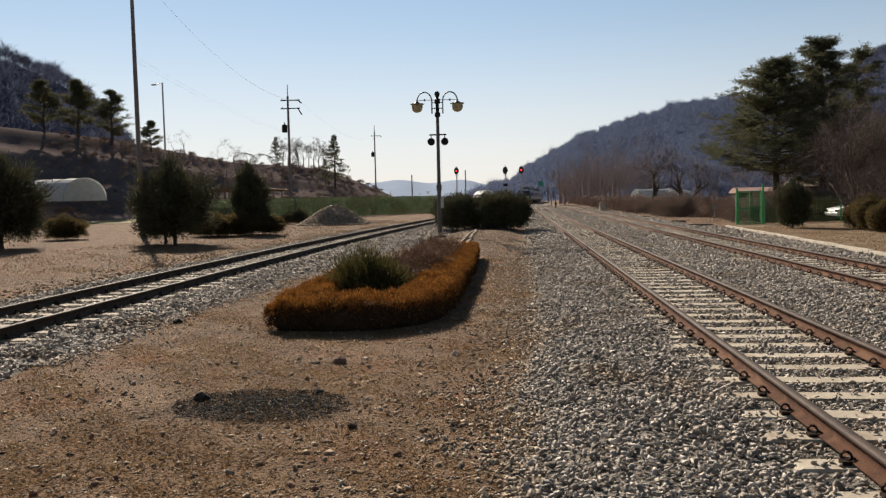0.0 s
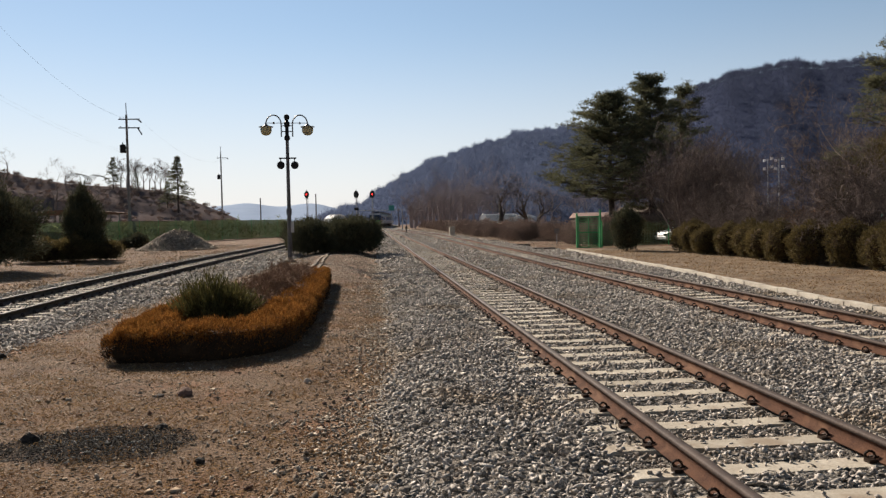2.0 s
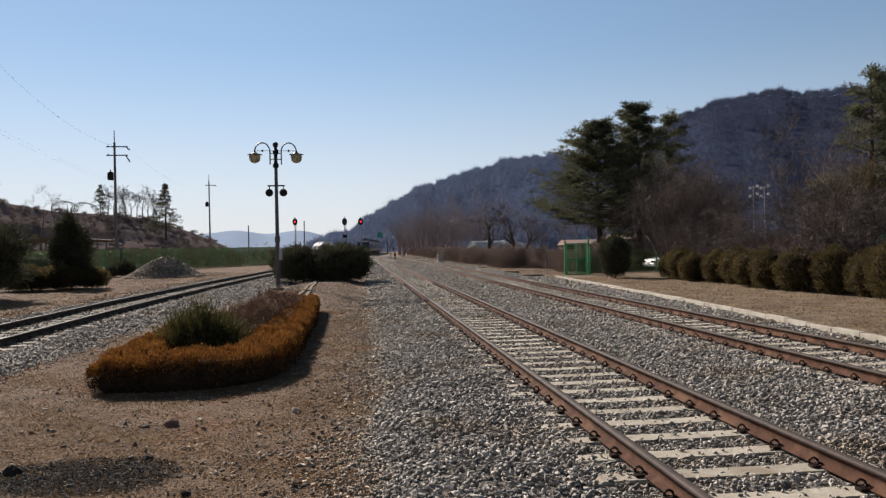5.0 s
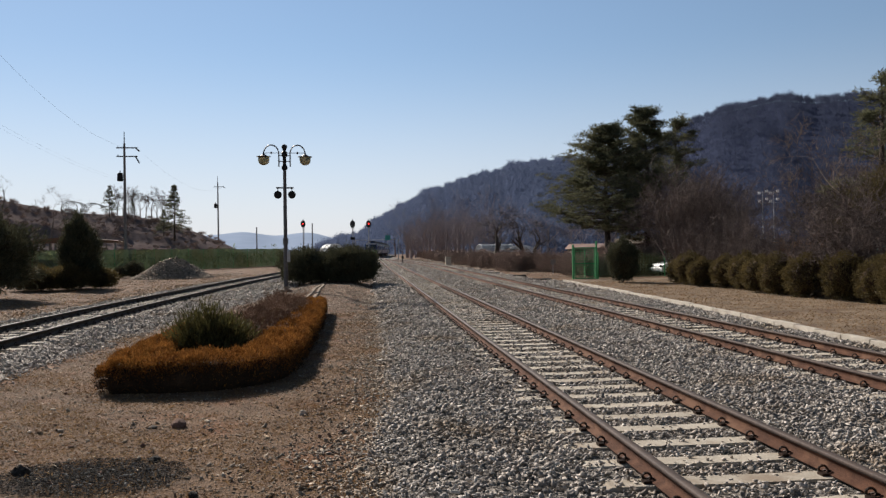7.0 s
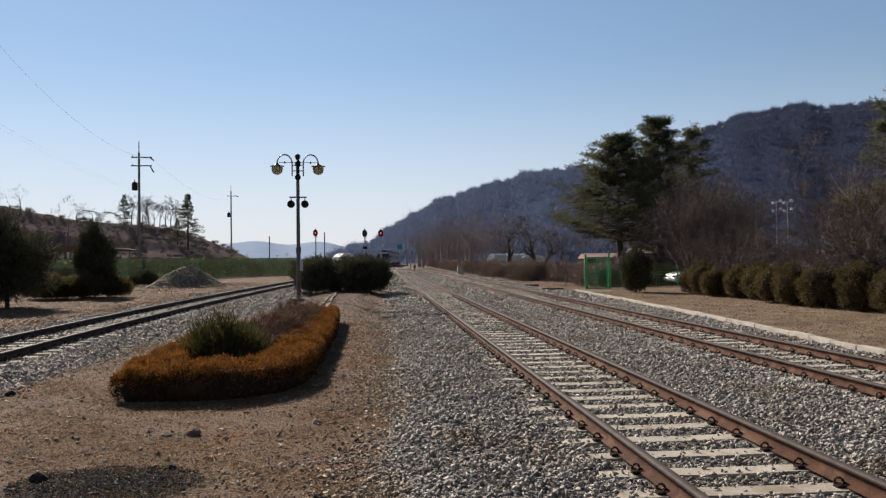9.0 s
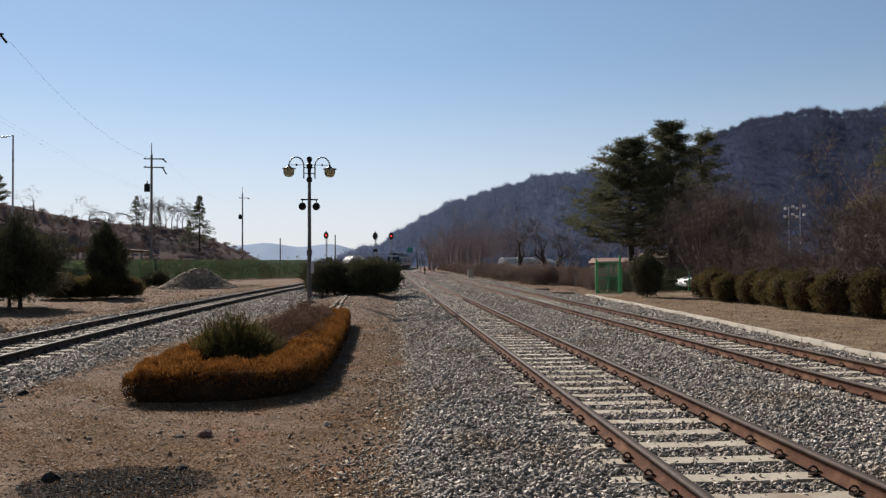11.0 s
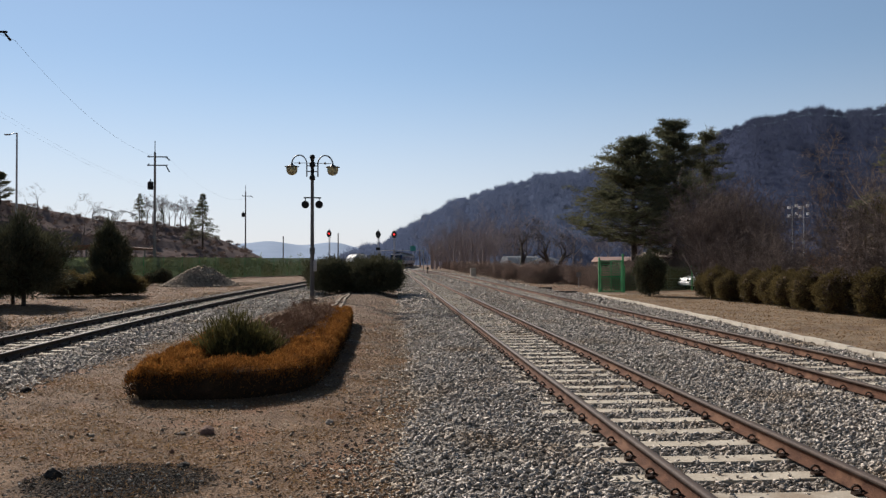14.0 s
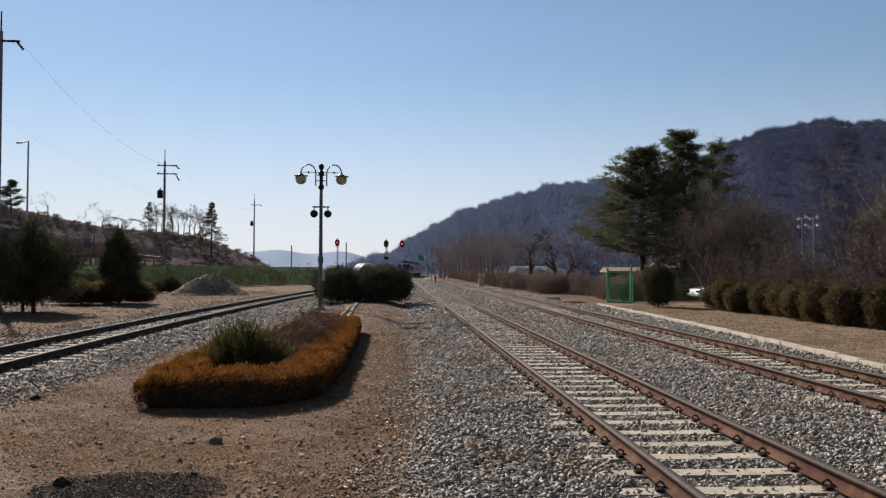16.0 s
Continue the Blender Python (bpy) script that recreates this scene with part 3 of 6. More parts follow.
n = 12000
y = 22 + 46 * rng.random(n) ** 1.3
x = LEFT_OUT(y) - 9.5 * rng.random(n) ** 1.2
patch = wobble(x, y, 0.9, 1.0) + 0.5 * wobble(x, y, 2.6, 4.0) + rng.normal(0, 0.3, n)
x, y = x[patch > -0.05], y[patch > -0.05]
n = len(x)
d = np.stack([rng.normal(size=n), rng.normal(size=n), np.abs(rng.normal(0.2, 0.45, n))], 1)
V, F = blades(np.stack([x, y, gz(x, y) + 0.004], 1), d, rng.uniform(0.05, 0.16, n), rng.uniform(0.012, 0.035, n))
tagged(fast("dead_grass", V, F, M_LITTER), "straw-coloured dead grass beyond the siding", "dead grass", kind="stuff")
n = 2600
y = 9 + 50 * rng.random(n) ** 1.3
x = LEFT_OUT(y) + 0.2 - np.abs(rng.normal(0, 0.7, n))
V, F = stones(np.stack([x, y, gz(x, y) + 0.01], 1), rng.uniform(0.02, 0.055, n), 0.7)
tagged(fast("scattered_pebbles", V, F, M_PEBBLE), "stray stones along the far edge of the siding", "pebbles", kind="stuff")

# ---- tracks ----
RAIL = [(-0.070, -0.153), (0.070, -0.153), (0.070, -0.140), (0.012, -0.118), (0.010, -0.048), (0.034, -0.038), (0.036, -0.008), (0.028, 0.0), (-0.028, 0.0), (-0.036, -0.008), (-0.034, -0.038), (-0.010, -0.048), (-0.012, -0.118), (-0.070, -0.140)]


def swept(name, centre, off, y0, y1, prof, material, parent, label="", close=True):
    ys = np.concatenate([np.arange(y0, min(y1, 60), 2.0), np.arange(60, y1 + 0.1, 5.0)]) if y1 > 60 else np.arange(y0, y1 + 0.1, 2.0)
    k = len(prof)
    sl = (centre(ys + 0.5) - centre(ys - 0.5))
    V = np.concatenate([np.stack([c + off + np.array([p[0] for p in prof]), y - s * np.array([p[0] + off for p in prof]), np.array([p[1] for p in prof])], 1) for y, c, s in zip(ys, centre(ys), sl)])
    i = np.arange((len(ys) - 1) * k)
    j = i // k * k + (i % k + 1) % k
    return fast(name, V, np.stack([i, j, j + k, i + k], 1), material, parent, label)


def sleeper_mesh():
    f = Form()
    o = [(-1.2, -0.33), (1.2, -0.33), (1.2, -0.185), (1.16, -0.168), (0.5, -0.163), (0.3, -0.168), (-0.3, -0.168), (-0.5, -0.163), (-1.16, -0.168), (-1.2, -0.185)]
    f.prism(o, -0.115, 0.115)
    es = [e for e in f.bm.edges if abs(e.verts[0].co.y - e.verts[1].co.y) < 1e-4 and e.verts[0].co.z > -0.2 and e.verts[1].co.z > -0.2]
    bmesh.ops.bevel(f.bm, geom=es, offset=0.018, segments=1, affect="EDGES")
    ob = f.made("sleeper", M_CONC)
    me = ob.data
    bpy.data.objects.remove(ob)
    return me


def clip_mesh():
    f = Form()
    c = [(0.088 + 0.030 * math.cos(a), -0.035 + 0.0095 * a, -0.117 + 0.030 * math.sin(a)) for a in np.linspace(-2.2, 5.4, 15)]
    f.path(c, 0.0105, 5)
    f.path([(c[0][0], c[0][1], c[0][2]), (0.055, -0.03, -0.128), (0.045, 0.02, -0.126)], 0.01, 5)
    f.box(0.105, 0.012, -0.15, 0.06, 0.075, 0.028)
    ob = f.made("rail_clip", M_CLIP)
    me = ob.data
    bpy.data.objects.remove(ob)
    return me


SLEEPER, CLIP = sleeper_mesh(), clip_mesh()


def track(centre, y_end, label, rust, y_first, clip_to, last):
    e = thing("railway_track", Matrix(), label, "railway track", kind="structure")
    for off in (-0.75, 0.75):
        swept("rail", centre, off, -14, y_end, RAIL, rust, e)
        swept("rail_head", centre, off, -14, y_end, [(-0.036, -0.035), (0.036, -0.035), (0.0385, -0.007), (0.030, 0.003), (-0.030, 0.003), (-0.0385, -0.007)], M_HEAD if rust is M_RUST else M_OLD, e, "dark worn rail head")
    k0 = math.ceil((y_first - SLEEPER_0) / SLEEPER_GAP)
    far = []
    for k in range(k0, int((y_end - SLEEPER_0) / SLEEPER_GAP)):
        y = SLEEPER_0 + k * SLEEPER_GAP
        c = float(centre(y))
        a = -math.degrees(math.atan(float(centre(y + 0.5) - centre(y - 0.5))))
        if y > last:
            break
        s = new("sleeper", SLEEPER)
        s.parent = e
        s.matrix_basis = pose(c, y + rng.normal(0, 0.008), rng.normal(0, 0.003), 0, 0, a + rng.normal(0, 0.3))
        if y < clip_to:
            for off, turn in ((-0.75, 0), (-0.75, 180), (0.75, 0), (0.75, 180)):
                cl = new("rail_clip", CLIP)
                cl.parent = e
                cl.matrix_basis = pose(c + off, y, 0, 0, 0, turn)
    return e


track(MAIN, 330, "straight railway track with rusty rails and concrete sleepers", M_RUST, -12, 40, 150)
track(LOOP, 160, "second railway track with rusty rails and concrete sleepers", M_RUST, -12, 40, 110)
track(SIDE, 256, "siding track with dark rails on concrete sleepers", M_OLD, -12, 38, 110)

# ---- kerb beside the lawn ----
kerb = thing("kerb", Matrix(), "pale weathered concrete kerb along the lawn", "kerb", kind="structure")
y = -10.0
while y < 44:
    L = 0.98
    a = -math.degrees(math.atan(float(KERB(y + 1) - KERB(y))))
    f = Form().box(0, 0, 0, 0.15, L, 0.34, bevel=0.014)
    if y == -10.0:
        ks = f.made("kerb_stone", M_KERB, kerb)
        ks0 = ks
    else:
        f.bm.free()
        ks = new("kerb_stone", ks0.data)
        ks.parent = kerb
    ks.matrix_basis = pose(float(KERB(y + 0.5)) + 0.09 + rng.normal(0, 0.008), y + 0.5, -0.235 + rng.normal(0, 0.009), 0, rng.normal(0, 1.5), a + rng.normal(0, 0.5))
    y += 1.0

# ---- charred crumbs on the burnt patch ----
n = 5200
a, r = rng.random(n) * 6.283, rng.random(n) ** 0.6 * 1.35
x, y = -2.4 + 0.62 * r * np.cos(a), 7.22 + 0.45 * r * np.sin(a)
V, F = stones(np.stack([x, y, gz(x, y) + 0.015], 1), rng.uniform(0.003, 0.012, n), 0.5)
tagged(fast("charred_debris", V, F, M_CHAR), "charred twigs and ash crumbs on burnt soil", "charred debris", kind="stuff")


def rock(x, y, r, label, material=M_ROCK, flat=0.7):
    f = Form()
    bmesh.ops.create_icosphere(f.bm, subdivisions=2, radius=r)
    for v in f.bm.verts:
        k = noise.noise(v.co / r * 0.9 + Vector((x, y, 0))) * 0.45 + noise.noise(v.co / r * 2.5) * 0.15
        v.co *= 1 + k
        v.co.z *= flat
    ob = f.made("stone", material)
    ob.matrix_world = pose(x, y, float(gz(x, y)) + r * flat * 0.5, 0, 0, x * 77)
    return tagged(ob, label, "stone")


n = 130
a, r = rng.random(n) * 6.283, rng.random(n) ** 0.6
x, y = -2.45 + 0.8 * r * np.cos(a), 7.15 + 0.5 * r * np.sin(a)
V, F = stones(np.stack([x, y, gz(x, y) + 0.016], 1), rng.uniform(0.006, 0.024, n), 0.35)
tagged(fast("ash_flakes", V, F, M_ASH), "pale grey ash flakes on burnt soil", "ash", kind="stuff")
n = 380
y = 4.6 + 15 * rng.random(n) ** 1.5
x = EDGE_L(y) + 0.1 + rng.random(n) * (EDGE_R(y) - EDGE_L(y) - 0.2)
V, F = stones(np.stack([x, y, gz(x, y) + 0.006], 1), np.clip(rng.gamma(2.2, 0.006, n), 0.006, 0.035), 0.45)
tagged(fast("soil_clods", V, F, M_CLOD), "dark brown clods and bark scraps on dry soil", "clods", kind="stuff")
for material, n, r0, r1, lab in ((M_RED_ROCK, 70, 0.014, 0.036, "dark stones half sunk in dry soil"), (M_FRINGE, 170, 0.012, 0.034, "pale stones lying on dry soil")):
    y = 4.8 + 9 * rng.random(n) ** 1.2
    x = EDGE_L(y) + 0.4 + rng.random(n) * (EDGE_R(y) - EDGE_L(y) - 0.5)
    V, F = stones(np.stack([x, y, gz(x, y) + 0.012], 1), rng.uniform(r0, r1, n), 0.75)
    tagged(fast("strewn_stones", V, F, material), lab, "stones", kind="stuff")
rock(-2.08, 9.14, 0.085, "reddish-brown angular stone lying on dry soil", M_RED_ROCK)
rock(-2.36, 9.1, 0.05, "small flat stone on dry soil", flat=0.4)
rock(-0.75, 9.72, 0.05, "pale small stone on dry soil", M_STONE)
rock(-3.05, 7.36, 0.075, "dark stone beside the burnt patch", M_CHAR)
rock(-1.38, 6.57, 0.045, "dark pebble on dry soil", M_CHAR)
rock(-1.98, 7.72, 0.06, "blackened lump of wood in the burnt patch", M_CHAR, 0.5)
rock(-5.45, 12.2, 0.07, "dark stone at the ballast edge", M_CHAR)


# ---- growing things ----
def prisms(segs, n=3):
    """Tapered n-sided sticks from rows (p0, p1, r0, r1)."""
    A = np.array([(*s[0], *s[1], s[2], s[3]) for s in segs], float)
    p0, p1, r0, r1 = A[:, :3], A[:, 3:6], A[:, 6], A[:, 7]
    d = p1 - p0
    d /= np.linalg.norm(d, axis=1, keepdims=True) + 1e-9
    up = np.where(np.abs(d[:, 2:3]) > 0.9, np.array([[1.0, 0, 0]]), np.array([[0, 0, 1.0]]))
    u = np.cross(d, up)
    u /= np.linalg.norm(u, axis=1, keepdims=True)
    w = np.cross(d, u)
    a = 2 * np.pi * np.arange(n) / n
    ring = u[:, None] * np.cos(a)[None, :, None] + w[:, None] * np.sin(a)[None, :, None]
    V = np.concatenate([p0[:, None] + ring * r0[:, None, None], p1[:, None] + ring * r1[:, None, None]], 1)
    i = np.arange(n)
    F = np.stack([i, (i + 1) % n, (i + 1) % n + n, i + n], 1)
    return V.reshape(-1, 3), (F[None] + 2 * n * np.arange(len(A))[:, None, None]).reshape(-1, 4)


def grow(R, p, d, length, r, depth, out, bendy=0.25, kids=4, lift=0.1, shrink=0.62, steps=4):
    p, d = np.array(p, float), np.array(d, float)
    d /= np.linalg.norm(d)
    for i in range(steps):
        q = p + d * length / steps
        ra, rb = r * (1 - 0.7 * i / steps), r * (1 - 0.7 * (i + 1) / steps)
        out.append((p, q, ra, rb))
        if depth > 0 and i >= (1 if depth > 1 else 0):
            for k in range(max(1, int(kids * (0.5 + R.random()) / (steps - 1) + 0.5))):
                side = R.normal(size=3)
                side -= d * (side @ d)
                side /= np.linalg.norm(side) + 1e-9
                nd = d * R.uniform(0.45, 0.9) + side * R.uniform(0.6, 1.0) + np.array([0, 0, lift])
                grow(R, q, nd, length * shrink * R.uniform(0.7, 1.1), rb * 0.62, depth - 1, out, bendy, kids, lift, shrink, max(2, steps - 1))
        p = q
        d = d + R.normal(size=3) * bendy + np.array([0, 0, lift * 0.5])
        d /= np.linalg.norm(d)


def bare_tree(name, seed, h, label, category, material, depth=4, stems=1, kids=4, thin=1.0, spread=0.2, bendy=0.2, lift=0.12, share=0.42):
    R = np.random.default_rng(seed)
    e = thing(name, Matrix(), label, category)
    trunk, twigs = [], []
    for s in range(stems):
        a = 6.283 * (s + R.random()) / stems
        tilt = spread * (0.4 + R.random()) if stems > 1 else spread * 0.3
        base = np.array([0.12 * math.cos(a), 0.12 * math.sin(a), 0]) * (stems > 1)
        out = []
        grow(R, base, (math.cos(a) * tilt, math.sin(a) * tilt, 1), h * share * R.uniform(0.85, 1.15), h * 0.016 * thin / math.sqrt(stems) * 1.4, depth, out, bendy, kids, lift)
        big = [s for s in out if s[2] > h * 0.0045 * thin]
        trunk += big
        twigs += [(a_, b_, max(r0, 0.0045 * thin), max(r1, 0.0028 * thin)) for a_, b_, r0, r1 in out if r0 <= h * 0.0045 * thin]
    if not trunk:
        trunk, twigs = twigs[:6], twigs[6:]
    tagged(fast("stem_frame" if stems > 1 else "trunk", *prisms(trunk, 5), material, e), kind="stuff" if stems > 1 else "")
    if twigs:
        fast("crown", *prisms(twigs, 3), material, e)
    return e


def plant(proto, spots, first=True):
    """Copies of a grown thing at (x, y, z, turn, scale)."""
    for i, (x, y, z, turn, k) in enumerate(spots):
        ob = proto if i == 0 and first else copy_thing(proto, Matrix())
        ob.matrix_basis = pose(x, y, z, 0, 0, turn)
        ob.scale = (k, k, k)


def joined(proto, spots, name, label, category, material):
    """Many copies of a grown thing gathered into one mesh; the original is removed."""
    src = []
    for o in proto.children:
        v = np.empty(len(o.data.vertices) * 3, np.float32)
        o.data.vertices.foreach_get("co", v)
        f = np.empty(len(o.data.loops), np.int32)
        o.data.loops.foreach_get("vertex_index", f)
        src.append((v.reshape(-1, 3), f.reshape(-1, 4)))
    V, F, at = [], [], 0
    for x, y, z, turn, k in spots:
        ca, sa = math.cos(radians(turn)), math.sin(radians(turn))
        for v, f in src:
            V.append(np.stack([x + k * (v[:, 0] * ca - v[:, 1] * sa), y + k * (v[:, 0] * sa + v[:, 1] * ca), z + k * v[:, 2]], 1))
            F.append(f + at)
            at += len(v)
    for o in list(proto.children) + [proto]:
        bpy.data.objects.remove(o)
    return tagged(fast(name, np.concatenate(V), np.concatenate(F), material), label, category, kind="stuff")


def lumps(R, n, rx, ry, h, rough=0.18, low=0.05):
    """Places on a lumpy rounded mass that stands on z = 0, with outward directions."""
    u = R.normal(size=(n, 3))
    u /= np.linalg.norm(u, axis=1, keepdims=True)
    k = 1 + rough * np.sin(u[:, 0] * 5 + 1) * np.sin(u[:, 1] * 6 + 2) + rough * 0.6 * np.sin(u[:, 2] * 9 + u[:, 0] * 7) + R.normal(0, rough * 0.25, n)
    p = u * k[:, None] * np.array([rx, ry, h / 2]) + np.array([0, 0, h / 2])
    keep = p[:, 2] > low
    return p[keep], u[keep]


def bush(name, seed, rx, ry, h, label, category, leafmat, n=2600, leaf=0.06, width=0.014, up=0.6, rough=0.18, tufts=6, group="", stem=0.06, pointed=0.0):
    R = np.random.default_rng(seed)
    e = thing(name, Matrix(), label, category, group)
    p, u = lumps(R, n, rx, ry, h, rough)
    def taper(q):
        if pointed:
            k = 1 - pointed * np.clip(q[:, 2] / h, 0, 1.1) ** 1.5
            q = q * np.stack([k, k, np.ones(len(q))], 1)
        return q
    p = taper(p)
    inn = R.uniform(0.72, 1.0, len(p))[:, None]
    p = (p - [0, 0, h / 2]) * inn + [0, 0, h / 2]
    pos = np.repeat(p, tufts, 0) + R.normal(0, leaf * 0.5, (len(p) * tufts, 3))
    d = np.repeat(u, tufts, 0) * 0.8 + R.normal(0, 0.55, (len(p) * tufts, 3)) + np.array([0, 0, up])
    fast("foliage", *blades(pos, d, R.uniform(0.6, 1.3, len(pos)) * leaf, R.uniform(0.7, 1.3, len(pos)) * width), leafmat, e)
    # solid dark fill stands in for the shaded twigs behind the leaves
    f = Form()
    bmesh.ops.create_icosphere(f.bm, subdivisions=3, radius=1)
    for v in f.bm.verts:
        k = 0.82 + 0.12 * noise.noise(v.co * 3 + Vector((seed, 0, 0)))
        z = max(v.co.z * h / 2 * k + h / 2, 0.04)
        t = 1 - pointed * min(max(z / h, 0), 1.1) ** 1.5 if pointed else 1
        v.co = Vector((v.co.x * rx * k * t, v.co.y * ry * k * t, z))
    f.made("core", M_CORE, e, "dark solid core standing for shaded inner twigs", smooth=True)
    Form().tube((0, 0, -0.5), (0, 0, h * 0.5), stem, stem * 0.5, 7).made("stem", M_BARK, e)
    return e


def pine(seed, h, rad, label, low=0.22, needle=0.30, bare=0.0, lean=(0, 0), power=0.62, gap=(0.55, 0.85), boughs=(6, 9), ragged=0.6):
    R = np.random.default_rng(seed)
    e = thing("pine_tree", Matrix(), label, "pine tree")
    segs, limbs, tips, dirs = [], [], [], []
    at = lambda z: np.array([lean[0] * (z / h) ** 1.5 + 0.1 * math.sin(z), lean[1] * (z / h) ** 1.5 + 0.1 * math.cos(z * 0.8), z])
    zs = np.linspace(0, h * 0.985, 16)
    for a, b in zip(zs, zs[1:]):
        segs.append((at(a), at(b), 0.024 * h * (1 - a / h) + 0.02, 0.024 * h * (1 - b / h) + 0.02))
    z = low * h
    while z < h * 0.985:
        t = (z - low * h) / (h * (1 - low))
        reach = rad * (0.6 + 0.4 * min(1, t / 0.12)) * (1 - t) ** power + 0.12
        for k in range(R.integers(*boughs)):
            a = R.random() * 6.283
            L = reach * (R.uniform(ragged, 1.0) + (0.14 if R.random() < 0.25 else 0))
            p = at(min(z + R.uniform(-0.3, 0.3), h * 0.99))
            d = np.array([math.cos(a), math.sin(a), R.uniform(-0.14, 0.2) + 0.3 * t])
            n = 5
            for i in range(n):
                q = p + d / np.linalg.norm(d) * L / n
                limbs.append((p, q, 0.05 * (1 - i / n) * (0.4 + L / rad), 0.05 * (1 - (i + 1) / n) * (0.4 + L / rad) + 0.004))
                if i >= 1:
                    for c in range(5 if i > 1 else 3):
                        s = np.array([-d[1], d[0], 0]) * R.normal(0, 0.30) * L * 0.5
                        tp = q + s + R.normal(0, 0.20, 3) * np.array([1, 1, 0.6]) + np.array([0, 0, 0.08])
                        if R.random() > bare:
                            limbs.append((q, tp, 0.012, 0.006))
                            tips.append(tp), dirs.append(d * 0.5 + s * 0.4 + np.array([0, 0, 0.55]))
                p = q
                d = d + np.array([R.normal(0, 0.12), R.normal(0, 0.12), 0.07])
        z += R.uniform(*gap)
    fast("trunk", *prisms(segs, 8), M_BARK, e)
    tagged(fast("bough_frame", *prisms(limbs, 3), M_BARK, e), kind="stuff")
    tips, dirs = np.array(tips), np.array(dirs)
    k = 24
    pos = np.repeat(tips, k, 0) + R.normal(0, 0.07, (len(tips) * k, 3)) * np.array([2.2, 2.2, 0.55])
    dd = (np.repeat(dirs, k, 0) * 0.9 + R.normal(0, 0.75, (len(pos), 3))) * np.array([1, 1, 0.5])
    fast("crown", *blades(pos, dd, R.uniform(0.6, 1.2, len(pos)) * needle, R.uniform(0.03, 0.05, len(pos))), M_NEEDLE, e)
    return e


def spruce(seed, h, rad, label, low=0.25):
    """A pointed conifer: a straight trunk and drooping tiers that shorten to the top."""
    R = np.random.default_rng(seed)
    e = thing("spruce_tree", Matrix(), label, "conifer")
    trunk = [(np.array([0, 0, a]), np.array([0, 0, b]), 0.018 * h * (1 - a / h) + 0.015, 0.018 * h * (1 - b / h) + 0.015) for a, b in zip(np.linspace(0, h, 9), np.linspace(0, h, 9)[1:])]
    limbs, pos, aim = [], [], []
    z = low * h
    while z < h * 0.97:
        t = (z - low * h) / (h * (1 - low))
        for k in range(R.integers(5, 9)):
            a, L = R.random() * 6.283, (rad * (1 - t) + 0.1) * R.uniform(0.6, 1.08)
            p = np.array([0, 0, z + R.uniform(-0.15, 0.15)])
            q = p + L * np.array([math.cos(a), math.sin(a), R.uniform(-0.35, -0.05) + 0.3 * t])
            limbs.append((p, q, 0.03, 0.008))
            for c in np.linspace(0.25, 1.0, 9):
                w = p + (q - p) * c
                for j in range(7):
                    pos.append(w + R.normal(0, 0.06, 3) * (1.2 - 0.5 * c))
                    aim.append((q - p) / L + R.normal(0, 0.55, 3) + np.array([0, 0, 0.15]))
        z += R.uniform(0.3, 0.5)
    fast("trunk", *prisms(trunk, 7), M_BARK, e)
    tagged(fast("bough_frame", *prisms(limbs, 3), M_BARK, e), kind="stuff")
    fast("crown", *blades(np.array(pos), np.array(aim), R.uniform(0.18, 0.38, len(pos)), R.uniform(0.03, 0.06, len(pos))), M_NEEDLE, e)
    return e


